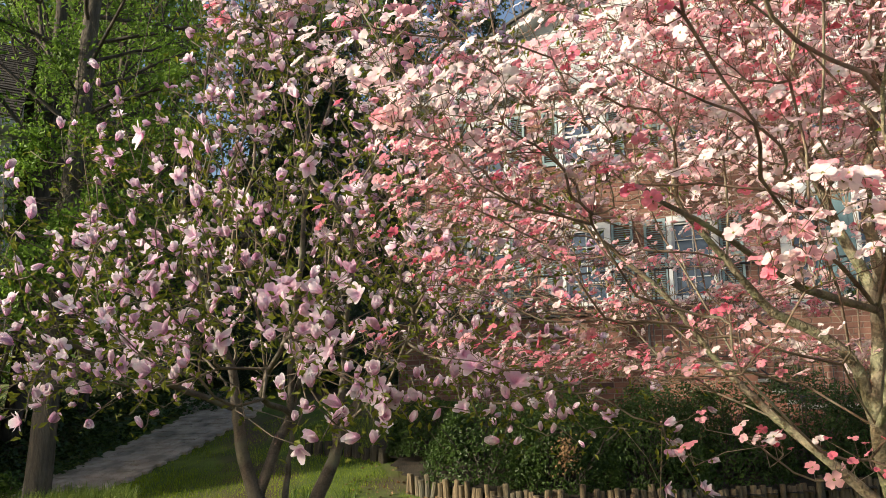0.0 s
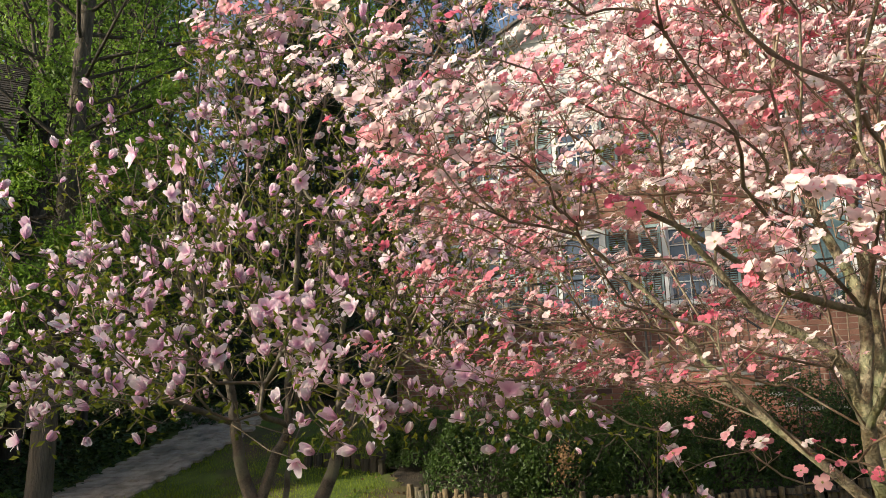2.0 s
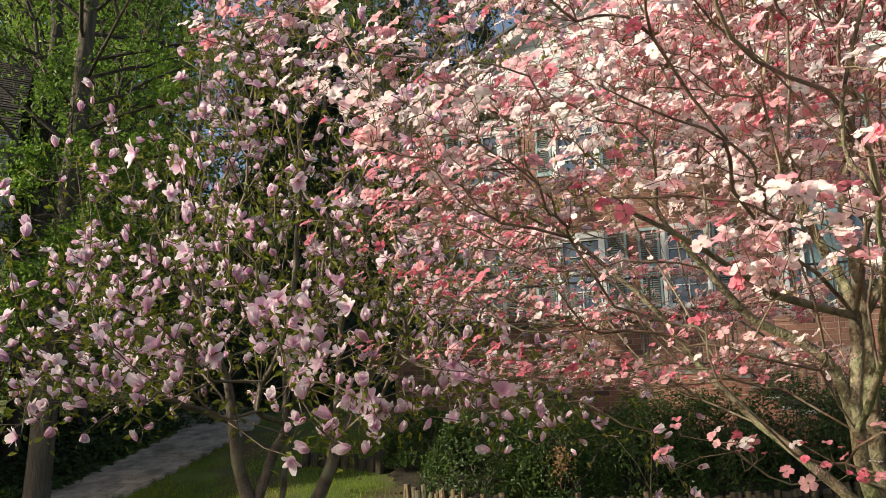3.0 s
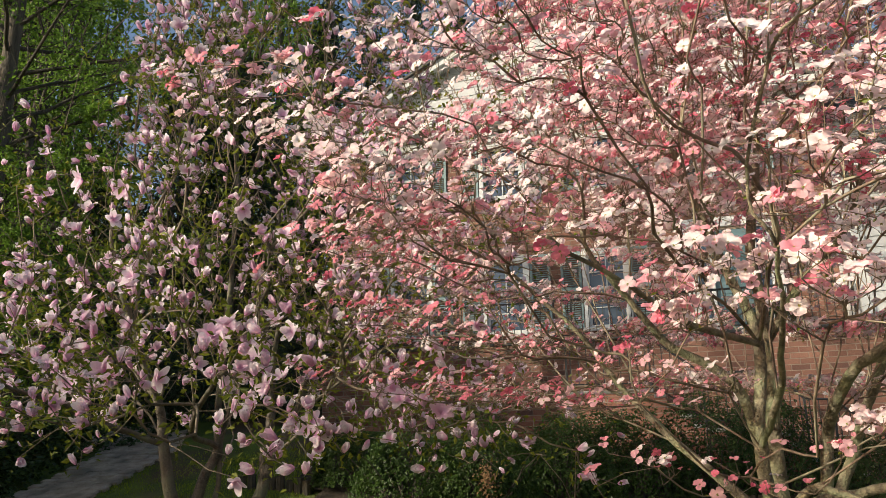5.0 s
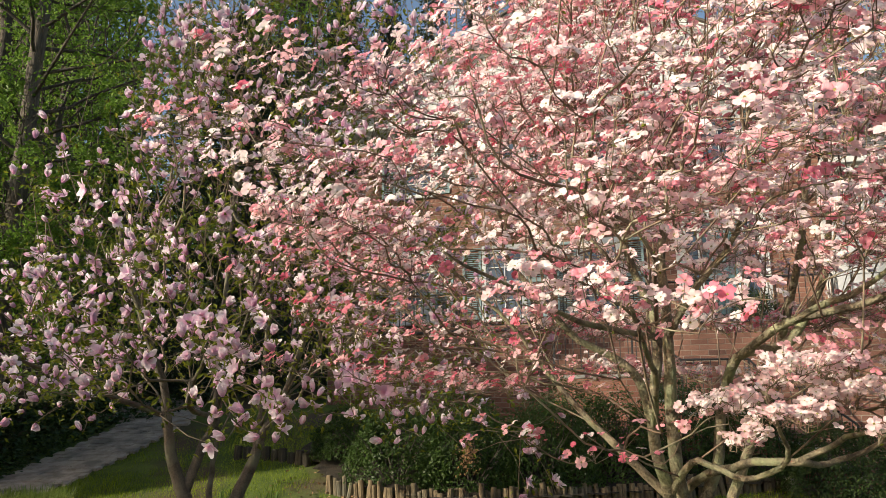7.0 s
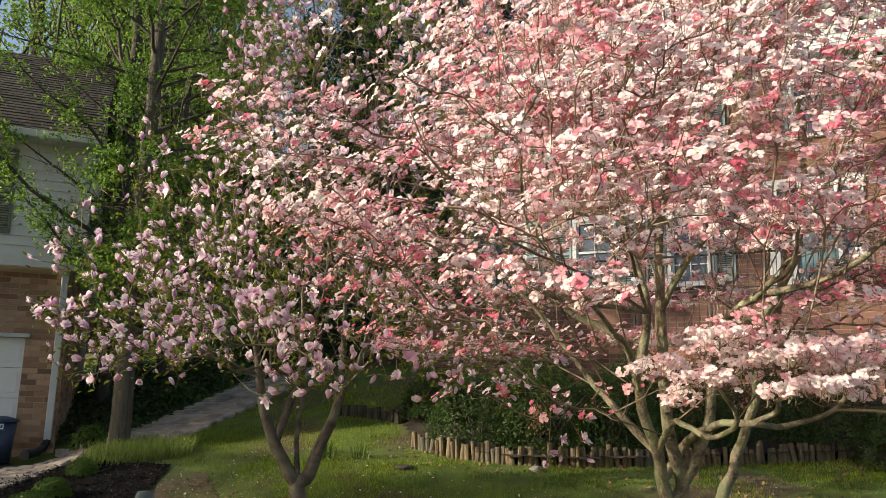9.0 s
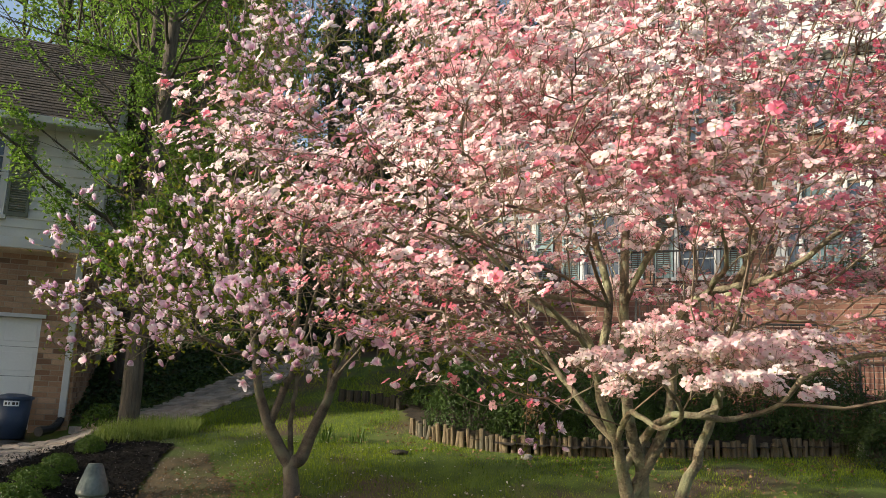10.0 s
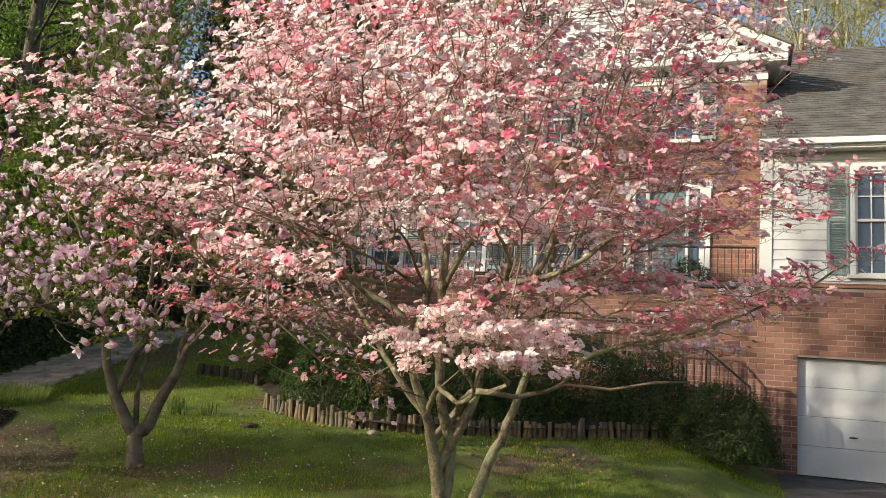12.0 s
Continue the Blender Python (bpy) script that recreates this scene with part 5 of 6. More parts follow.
# ---- woodland trees ----
def woodland_tree(name, x, y, height, r0, crown, leaf, n_clumps, n_leaves, leaf_mat, bark, seed, label, spread=0.35, lean=(0, 0), tall=1.0, droop=0.0, category="tree"):
    """Tapered trunk, limbs to scattered clumps, a crown of single leaves. crown: lowest z, top z and radius over the ground."""
    rng = np.random.default_rng(seed)
    z0 = ground_z(x, y)
    t = tagged(thing(name), label, category)
    line = [(x + lean[0] * k / 6 + rng.normal(0, 0.04), y + lean[1] * k / 6 + rng.normal(0, 0.04), z0 - 0.1 + (height * 0.92) * k / 6) for k in range(7)]
    cl = []
    for _ in range(n_clumps):
        s = rng.uniform(0, 1)
        z = z0 + crown[0] + (crown[1] - crown[0]) * s
        R = crown[2] * (math.sin(math.pi * (0.18 + 0.75 * s)) if droop == 0 else 1.05 - s)
        a = rng.uniform(0, 2 * math.pi)
        r = R * rng.uniform(0.25, 1.0) ** 0.6
        k = min(1, (z - z0) / height)
        cl.append((x + lean[0] * k + r * math.cos(a), y + lean[1] * k + r * math.sin(a), z - droop * r))
    P, par, rad, L, n0 = grow([(line, -1)], cl, 0.65, 0.011, 2.2)
    rad = rad * r0 / rad[0]
    rad[n0:] = np.minimum(rad[n0:], 0.22 * r0)
    rad = np.maximum(rad, 0.004)
    big, small = [], []
    for pts, rr in chains_of(P, par, rad, L):
        (big if rr[0] > 0.4 * r0 else small).append((pts, rr))
    big.sort(key=lambda c: -c[1][0])
    flare = bend(big[0][0], big[0][1], 4, 0.01, rng)
    flare[1][:2] *= (1.2, 1.05)
    V, Fc = tube_arrays([flare], 12)
    from_arrays("trunk", V, Fc, bark, t, smooth=True)
    V, Fc = tube_arrays([bend(p, r, 2, 0.04, rng) for p, r in big[1:] + small], 4)
    from_arrays("branch_mass", V, Fc, bark, t, kind="stuff", smooth=True)
    cl = np.array(cl)
    pick = rng.integers(0, len(cl), n_leaves)
    lp = cl[pick] + rng.normal(0, spread, (n_leaves, 3)) * (1, 1, 0.7 if droop == 0 else 0.25)
    V, Fc = leaf_arrays(lp, rng.normal(size=lp.shape) + (0, 0, 0.6), leaf, rng)
    from_arrays("crown", V, Fc, leaf_mat, t, kind="stuff")
    return t


def shade_tree(x, y, seed):
    """Straight dark trunk, long straight limbs with side shoots, tufts of small young leaves."""
    rng = np.random.default_rng(seed)
    z0 = ground_z(x, y)
    t = tagged(thing("shade_tree"), "tall tree with a straight grey trunk and fresh green leaves", "tree")
    V, Fc = tube_arrays([bend([(x, y, z0 - 0.1), (x, y, z0 + 0.25), (x, y, z0 + 2.0), (x + 0.02, y, z0 + 5.0), (x + 0.05, y, z0 + 9.0), (x, y, z0 + 13.5)], [0.21, 0.175, 0.155, 0.14, 0.09, 0.02], 4, 0.003, rng)], 14)
    from_arrays("trunk", V, Fc, M["bark"], t, "straight grey-brown trunk", smooth=True)
    shoots, tufts = [], []
    for k in range(66):
        h = 1.9 + 9.0 * (k / 66) ** 1.4
        az, el = k * 2.4 + rng.uniform(-0.4, 0.4), radians(rng.uniform(8, 42))
        length = rng.uniform(2.4, 4.2) * (1 - 0.04 * h) * (1.0 + 0.35 * max(0.0, math.cos(az + 2.1))) * (0.45 if math.cos(az + 0.7) > 0.6 and h < 6 else 1.0)
        d = np.array((math.cos(az) * math.cos(el), math.sin(az) * math.cos(el), math.sin(el)))
        base = np.array((x, y, z0 + h))
        pts = [base + d * length * f + np.array((0, 0, 0.35 * f * f * length * rng.uniform(-0.15, 0.35))) for f in (0, 0.35, 0.7, 1.0)]
        r0 = 0.018 + 0.006 * length
        V, Fc = tube_arrays([bend(pts, [r0, r0 * 0.7, r0 * 0.4, 0.005], 3, 0.02, rng)], 6)
        from_arrays("limb", V, Fc, M["shade_toned_bark"], t, smooth=True)
        for f in np.linspace(0.2, 1.0, 19):
            p = base + (np.interp(f, (0, 0.35, 0.7, 1.0), [q[0] for q in pts]) - base[0], np.interp(f, (0, 0.35, 0.7, 1.0), [q[1] for q in pts]) - base[1], np.interp(f, (0, 0.35, 0.7, 1.0), [q[2] for q in pts]) - base[2])
            side = d + rng.normal(0, 0.75, 3) * (1, 1, 0.6)
            side /= np.linalg.norm(side)
            w = rng.uniform(0.35, 1.1) * (1.1 - 0.5 * f)
            shoots.append(bend([p, p + side * w * 0.5 + rng.normal(0, 0.03, 3), p + side * w], [0.007, 0.005, 0.003], 2, 0.02, rng))
            for g in np.linspace(0.2, 1.0, max(3, int(w / 0.11))):
                tufts.append(p + side * w * g + rng.normal(0, 0.035, 3))
    V, Fc = tube_arrays(shoots, 4)
    from_arrays("shoot_mass", V, Fc, M["shade_toned_bark"], t, kind="stuff")
    tufts = [q for q in tufts if noise.noise(Vector(q) * 1.5) > 0.04]
    lp = np.repeat(np.array(tufts), 12, axis=0)
    lp = lp + rng.normal(0, 0.075, lp.shape)
    V, Fc = leaf_arrays(lp, rng.normal(size=lp.shape) + (0, 0, 0.8), 0.082, rng, 0.6)
    from_arrays("leaves", V, Fc, M["spring_leaf"], t, "small fresh green leaves in tufts", "stuff")


shade_tree(-13.14, -6.06, 31)
EYE_AT = (-4.0, -14.5)


def bearing(deg, d):
    return EYE_AT[0] - d * math.sin(radians(deg)), EYE_AT[1] + d * math.cos(radians(deg))


for i, (deg, d, h, r) in enumerate([(49.0, 17.4, 17, 0.17), (46.8, 20.5, 18, 0.15), (51.0, 24.0, 19, 0.18), (45.0, 19.0, 15, 0.10), (47.6, 18.6, 15, 0.09)]):
    x, y = bearing(deg, d)
    woodland_tree("woodland_tree", x, y, h, r, (3.4, h, 2.4), 0.13, 150, 6000, M["spring_leaf"], M["shade_toned_bark"], 500 + i, "tall tree with a bare dark trunk beside the neighbouring house", 0.32)
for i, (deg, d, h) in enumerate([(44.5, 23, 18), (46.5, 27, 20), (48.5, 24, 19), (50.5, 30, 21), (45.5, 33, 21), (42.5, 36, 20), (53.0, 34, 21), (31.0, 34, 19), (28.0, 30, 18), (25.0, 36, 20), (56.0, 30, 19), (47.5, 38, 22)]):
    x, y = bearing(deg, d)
    woodland_tree("woodland_tree", x, y, h, 0.30, (2.0 if i % 2 else 5.0, h, 3.0), 0.21, 170, 6500, M["spring_leaf"] if i % 3 else M["far_leaf"], M["shade_toned_bark"], 40 + i, "tall woodland tree with a dark trunk and light spring leaves", 0.42)
for i, (deg, d, h) in enumerate([(40.5, 27, 9), (35.5, 26, 13), (33.0, 30, 16), (30.0, 27, 13), (31.5, 34, 22), (28.0, 33, 21), (24.5, 31, 20), (21.0, 35, 22), (17.5, 33, 21), (14.0, 37, 22)]):
    x, y = bearing(deg, d)
    woodland_tree("conifer", x, y, h, 0.2, (0.6, h, 2.7), 0.22, 240, 7500, M["pine"], M["shade_toned_bark"], 60 + i, "dark evergreen conifer with drooping boughs", 0.26, droop=0.25)
for i in range(14):
    x, y = bearing(18 + 3.2 * i, 46 + 6 * ((i * 5) % 3))
    h = 11 + (i % 3) * 2
    woodland_tree("woodland_tree", x, y, h, 0.25, (0.3, h + 1, 4.6), 0.48, 130, 4500, M["far_leaf"], M["shade_toned_bark"], 200 + i, "distant woodland tree in dense leaf", 0.7)
for i, (x, y, h) in enumerate([(1.2, 19.0, 21), (3.0, 22.0, 23), (5.6, 20.0, 22), (8.0, 23.0, 23), (-0.8, 25.0, 24), (4.4, 27.0, 25), (-6.0, 24.0, 22), (11.0, 20.0, 21), (2.0, 28.0, 25)]):
    woodland_tree("budding_tree", x, y, h, 0.17, (6.0, h + 1.5, 3.6), 0.15, 220, 7500, M["bud_leaf"], M["pale_bark"], 80 + i, "nearly bare tree just coming into bud behind the roof", 0.35)
# trees out of view, added to shade the lawn, magnolia and house wing
for i, (x, y, h, low, r, n) in enumerate([(-22.0, -25.0, 8.4, 5.2, 3.4, 6500), (-29.0, -22.0, 7.6, 4.5, 2.7, 4200), (-16.3, -14.0, 12.0, 6.6, 2.8, 3200), (-18.0, -16.0, 4.9, 4.1, 1.3, 2400)]):
    woodland_tree("unseen_shade_caster", x, y, h, 0.17, (low, h + 0.7, r), 0.16, 120, n, M["spring_leaf"], M["bark"], 300 + i, "unseen leafy tree added to cast shade on lawn, magnolia and house", 0.35)


# ---- shrubs ----
def shrub(name, x, y, rx, ry, h, leaf, n, mat, seed, label, category="shrub", sink=0.0, group=""):
    """A lumpy mound of leaves over short stems."""
    rng = np.random.default_rng(seed)
    z0 = ground_z(x, y) - sink
    s = tagged(thing(name), label, category, group)
    d = rng.normal(size=(n, 3))
    d[:, 2] = np.abs(d[:, 2]) * 0.9 - 0.12
    d /= np.linalg.norm(d, axis=1, keepdims=True)
    lump = np.array([1 + 0.16 * noise.noise(Vector(q * 2.3) + Vector((seed, 0, 0))) + 0.10 * noise.noise(Vector(q * 6.0) + Vector((0, seed, 0))) for q in d])
    r = (lump * rng.uniform(0.72, 1.03, n) ** 0.5)[:, None]
    p = d * r * np.array((rx, ry, h)) + np.array((x, y, z0 + 0.06))
    p[:, 2] = np.maximum(p[:, 2], z0 + 0.03)
    V, Fc = leaf_arrays(p, d + rng.normal(0, 0.55, d.shape), leaf, rng, 0.5)
    from_arrays("foliage", V, Fc, mat, s, kind="stuff")
    ch = []
    for _ in range(14):
        q = rng.normal(size=3) * (0.55 * rx, 0.55 * ry, 0) + (x, y, z0 + h * 0.7)
        ch.append(bend([(x + rng.normal(0, 0.06), y + rng.normal(0, 0.06), z0 - 0.05), (x * 0.5 + q[0] * 0.5, y * 0.5 + q[1] * 0.5, z0 + h * 0.3), q], [0.016, 0.011, 0.005], 3, 0.03, rng))
    V, Fc = tube_arrays(ch, 5)
    from_arrays("stem_mass", V, Fc, M["shade_toned_bark"], s, kind="stuff")
    return s


for i, (x, y, rx, ry, h, m) in enumerate([(-7.55, -3.88, 0.85, 0.7, 1.05, "hedge"), (-6.45, -3.84, 0.8, 0.7, 1.16, "hedge"), (-5.45, -3.38, 0.85, 0.7, 1.2, "hedge"), (-4.5, -2.75, 0.85, 0.75, 1.25, "hedge"), (-3.5, -2.08, 0.85, 0.7, 1.42, "yew"), (-2.5, -1.85, 0.75, 0.6, 1.35, "yew"), (-6.9, -3.0, 0.9, 0.7, 1.2, "hedge"), (-5.2, -2.4, 0.9, 0.7, 1.3, "yew"), (-8.6, -3.1, 0.7, 0.6, 0.8, "hedge")]):
    hedge_one = shrub("hedge_shrub", x, y, rx, ry, h, 0.055, 6500, M[m], 100 + i, "rounded evergreen shrub in the bed behind the logs", group="hedge behind the logs", sink=-0.12)
    if i == 1:
        rng = np.random.default_rng(190)
        lp = rng.normal(0, 1, (230, 3)) * (0.075, 0.045, 0.10) + (-6.29, -4.50, 1.47)
        V, Fc = leaf_arrays(lp, rng.normal(size=lp.shape) + (0, -1, 0.4), 0.045, rng, 0.6)
        from_arrays("withered_leaves", V, Fc, M["dead_leaf"], hedge_one, "patch of dry brown leaves", "stuff")
for i, (x, y, r, h) in enumerate([(-13.3, 0.6, 1.1, 1.7), (-15.0, 1.4, 1.2, 1.9), (-11.6, 0.8, 1.1, 1.6), (-16.8, 2.2, 1.3, 2.0), (-10.0, 1.4, 1.0, 1.5)]):
    shrub("dark_shrub", x, y, r, r, h, 0.09, 5000, M["pine"], 180 + i, "dense dark evergreen shrub at the top of the path", group="shrubs at the path end")
shrub("round_shrub", -1.28, -2.0, 0.90, 0.8, 1.2, 0.05, 14000, M["boxwood"], 120, "dark round clipped shrub beside the driveway")
for i, (x, y, r) in enumerate([(-12.20, -7.50, 0.23), (-11.68, -8.40, 0.26), (-10.86, -9.32, 0.31), (-9.80, -10.33, 0.35)]):
    shrub("low_shrub", x, y, r, r * 0.85, 0.21, 0.036, 2600, M["juniper"], 130 + i, "small bright green shrub in dark mulch", group="shrubs in the mulch")
shrub("hosta_clump", -13.9, -6.0, 0.3, 0.3, 0.35, 0.09, 500, M["juniper"], 140, "leafy clump by the downspout")
sp = shrub("porch_plant", -2.0, 0.75, 0.45, 0.3, 0.62, 0.06, 1500, M["yew"], 141, "trailing dark green plant on the porch", "plant", sink=ground_z(-2.0, 0.75) - 3.83)


def strap_leaves(name, centre, radius, n, length, mat, seed, label, category, kind=""):
    """Arching narrow leaves in a clump."""
    rng = np.random.default_rng(seed)
    V, Fc = [], []
    for _ in range(n):
        a, q = rng.uniform(0, 6.28), radius * math.sqrt(rng.uniform(0, 1))
        bx, by = centre[0] + q * math.cos(a), centre[1] + q * math.sin(a)
        bz = ground_z(bx, by)
        L, d = length * rng.uniform(0.6, 1.2), rng.uniform(0, 6.28)
        c, s, lean, w = math.cos(d), math.sin(d), rng.uniform(0.15, 0.7), length * 0.022 + 0.003
        k = len(V)
        for t in (0.0, 0.5, 1.0):
            px, py, pz = bx + c * lean * L * t * t, by + s * lean * L * t * t, bz + L * (t - 0.35 * lean * t * t)
            ww = w * (1 - 0.85 * t)
            V += [(px - s * ww, py + c * ww, pz), (px + s * ww, py - c * ww, pz)]
        Fc += [(k, k + 1, k + 3, k + 2), (k + 2, k + 3, k + 5, k + 4)]
    return tagged(from_arrays(name, V, Fc, mat), label, category, kind=kind)


strap_leaves("border_grass", (-12.35, -6.35), 0.85, 1800, 0.26, M["liriope"], 150, "tufted border grass round the tree foot", "grass", "stuff")
for i, (x, y) in enumerate([(-9.2, -5.6), (-9.6, -5.2), (-8.9, -5.2)]):
    strap_leaves("iris_clump", (x, y), 0.16, 26, 0.30, M["juniper"], 160 + i, "clump of sword-shaped leaves on the lawn", "plant")

# lawn grass
rng = np.random.default_rng(77)
MULCH = [(-13.4, -7.05), (-12.2, -7.0), (-11.1, -6.9), (-10.7, -7.57), (-10.29, -8.17), (-9.62, -8.87), (-8.8, -10.3), (-8.2, -11.5), (-9.5, -12.5), (-11.8, -9.9), (-12.9, -8.4)]


def in_poly(x, y, poly):
    c = np.zeros(len(x), bool)
    for i in range(len(poly)):
        (xa, ya), (xb, yb) = poly[i], poly[i - 1]
        if ya != yb:
            c ^= ((ya > y) != (yb > y)) & (x < (xb - xa) * (y - ya) / (yb - ya) + xa)
    return c


LOG_LINE = [(-9.3, -3.4), (-8.5, -4.27), (-7.6, -4.58), (-6.6, -4.66), (-5.7, -4.35), (-4.2, -3.40), (-2.1, -2.05)]
n = 330000
x, y = rng.uniform(-13.4, -0.3, n), rng.uniform(-14.5, -0.8, n)
front = np.interp(x, [p[0] for p in LOG_LINE], [p[1] for p in LOG_LINE])
v = y - 0.326 * (x + 8.4)
keep = ((x > -9.3) & (y < front - 0.04)) | ((x <= -9.3) & (v < 2.0))
keep &= ~in_poly(x, y, MULCH) & (x > np.interp(y, (-7.0, -5.4, -4.6, -3.2, -1.6), (-12.3, -12.75, -12.75, -12.8, -12.85)))
patch = np.array([noise.noise((a * 0.55, b * 0.55, 2.0)) + 0.5 * noise.noise((a * 1.9, b * 1.9, 7.0)) for a, b in zip(x, y)])
dirt = np.clip((-x - 8.6) / 2.5, 0, 1) * np.clip((-v - 6.5) / 1.5, 0, 1)
edge = np.full(n, 9.0)
for (xa, ya), (xb, yb) in zip(MULCH[2:8], MULCH[3:9]):
    q = np.clip(((x - xa) * (xb - xa) + (y - ya) * (yb - ya)) / ((xb - xa) ** 2 + (yb - ya) ** 2), 0, 1)
    edge = np.minimum(edge, np.hypot(x - xa - q * (xb - xa), y - ya - q * (yb - ya)))
bare = np.clip(1.25 - edge / 1.1, 0, 1) + np.exp(-((x + 7.85) ** 2 + (y + 7.75) ** 2) / 0.12)
keep &= rng.uniform(-0.55, 0.35, n) < 1.35 * patch - 0.55 * dirt - 0.75 * bare + 0.06 + 0.9 * np.exp(-((x + 3.2) ** 2 + (y + 9.4) ** 2) / 7)
keep &= ((x + 4.0) ** 2 + (y + 8.0) ** 2) < 10.5 ** 2
x, y, patch = x[keep], y[keep], patch[keep]
n = len(x)
z = np.array([ground_z(a, b) for a, b in zip(x, y)])
h = rng.uniform(0.022, 0.055, n) * (1 + 0.7 * np.clip(patch, -0.4, 0.6))
az, lean = rng.uniform(0, 6.28, n), rng.uniform(0.1, 0.9, n)
c, s, w = np.cos(az), np.sin(az), rng.uniform(0.0025, 0.005, n)
V = np.empty((n, 3, 3))
V[:, 0] = np.column_stack([x - s * w, y + c * w, z - 0.01])
V[:, 1] = np.column_stack([x + s * w, y - c * w, z - 0.01])
V[:, 2] = np.column_stack([x + c * h * lean, y + s * h * lean, z + h])
me = bpy.data.meshes.new("lawn_grass")
me.from_pydata(V.reshape(-1, 3).tolist(), [], np.arange(n * 3).reshape(-1, 3).tolist())
me.materials.append(M["grass"])
tagged(new("lawn_grass", me), "short uneven lawn grass in low sun", "grass", kind="stuff")


def litter(name, n, size, mat, seed, label, area, category):
    rng = np.random.default_rng(seed)
    p = np.column_stack([rng.uniform(area[0], area[1], n), rng.uniform(area[2], area[3], n), np.zeros(n)])
    p[:, 2] = [ground_z(a, b) + rng.uniform(0.015, 0.05) for a, b in p[:, :2]]
    V, Fc = leaf_arrays(p, rng.normal(0, 0.4, p.shape) + (0, 0, 1), size, rng, 0.8)
    tagged(from_arrays(name, V, Fc, mat), label, category, kind="stuff")


litter("fallen_petals", 520, 0.04, M["litter"], 170, "pale petals fallen on the grass", (-10.6, -5.5, -11.5, -5.5), "petals")
litter("fallen_petals", 90, 0.04, M["litter"], 171, "pale petals fallen on the grass", (-5.5, -1.0, -11.5, -4.0), "petals")
rng = np.random.default_rng(175)
p = np.column_stack([rng.uniform(-13.4, -8.2, 26000), rng.uniform(-12.5, -6.9, 26000)])
p = p[in_poly(p[:, 0], p[:, 1], MULCH)]
p = np.column_stack([p, [ground_z(a, b) + rng.uniform(0.03, 0.055) for a, b in p]])
V, Fc = leaf_arrays(p, rng.normal(0, 0.5, p.shape) + (0, 0, 1), 0.055, rng, 0.35, 0.1)
tagged(from_arrays("mulch_chips", V, Fc, M["chip"]), "dark shredded wood chips covering the bed", "mulch", kind="stuff")
litter("fallen_petals", 1700, 0.02, M["litter"], 174, "petal specks fallen on dark mulch", (-12.6, -9.2, -11.5, -6.8), "petals")
litter("dry_leaves", 1500, 0.04, M["dead_leaf"], 172, "brown leaf litter on bare soil", (-9.8, -6.8, -11.5, -7.4), "leaves")
litter("dry_leaves", 1100, 0.035, M["dead_leaf"], 176, "brown leaf litter between the mulch and the grass", (-10.4, -8.6, -9.2, -7.2), "leaves")
litter("dry_leaves", 130, 0.05, M["dead_leaf"], 177, "brown leaves gathered at the magnolia foot", (-8.15, -7.5, -8.0, -7.5), "leaves")
litter("dry_leaves", 900, 0.06, M["dead_leaf"], 173, "brown leaf litter along the bed", (-9.5, -2.0, -5.4, -2.4), "leaves")
rng = np.random.default_rng(78)
n = 20000
x, y = rng.uniform(-21, -13.6, n), rng.uniform(-5.8, 6.5, n)
k = x < np.interp(y, (-5.6, -4.6, -3.2, -1.6, -0.9), (-14.2, -14.1, -14.3, -14.5, -13.6))
x, y = x[k], y[k]
p = np.column_stack([x, y, [ground_z(a, b) + rng.uniform(0.02, 0.16) for a, b in zip(x, y)]])
V, Fc = leaf_arrays(p, rng.normal(0, 0.45, p.shape) + (0, 0, 1), 0.10, rng, 0.9)
tagged(from_arrays("ivy_cover", V, Fc, M["ivy"]), "dark ivy covering the shaded slope", "ivy", kind="stuff")

# ---- small things ----
mail = tagged(thing("mailbox"), "black domed mailbox on a weathered pale post", "mailbox")
px, py, gz = -5.01, -13.16, ground_z(-5.01, -13.16)
bm = box(px - 0.05, px + 0.05, py - 0.05, py + 0.05, gz - 0.1, 1.015, 0.008)
part("post", bm, M["post"], mail)
bm = box(px - 0.043, px + 0.043, py - 0.043, py + 0.043, 1.016, 1.06, 0.006)
part("collar", bm, M["post"], mail, "pale square neck of the post")
bm = bmesh.new()
for z0, z1, w0, w1 in ((1.06, 1.075, 0.060, 0.078), (1.075, 1.10, 0.078, 0.076), (1.10, 1.195, 0.076, 0.042), (1.195, 1.212, 0.042, 0.034)):
    bmesh.ops.create_cone(bm, cap_ends=True, segments=8, radius1=w0, radius2=w1, depth=z1 - z0, matrix=Matrix.Translation((px, py, (z0 + z1) / 2)) @ Matrix.Rotation(radians(22.5), 4, "Z"))
bmesh.ops.remove_doubles(bm, verts=bm.verts, dist=0.0005)
part("post_cap", bm, M["cap"], mail, "tapered green-grey post cap", True)
bm = bmesh.new()
prof = [(-0.105, 0.0), (0.105, 0.0), (0.105, 0.12)] + [(0.105 * math.cos(a), 0.12 + 0.105 * math.sin(a)) for a in np.linspace(0.25, math.pi - 0.25, 9)] + [(-0.105, 0.12)]
rows = []
for yy, sc in ((-0.28, 0.94), (-0.265, 1.0), (0.235, 1.0), (0.25, 0.94)):
    rows.append([bm.verts.new((q[0] * sc, yy, 0.11 + (q[1] - 0.11) * sc)) for q in prof])
for a, b in zip(rows, rows[1:]):
    for i in range(len(prof)):
        j = (i + 1) % len(prof)
        bm.faces.new((a[i], a[j], b[j], b[i]))
bm.faces.new(rows[0][::-1])
bm.faces.new(rows[-1])
bx = part("box_body", bm, M["black"], mail, "glossy black domed box", True)
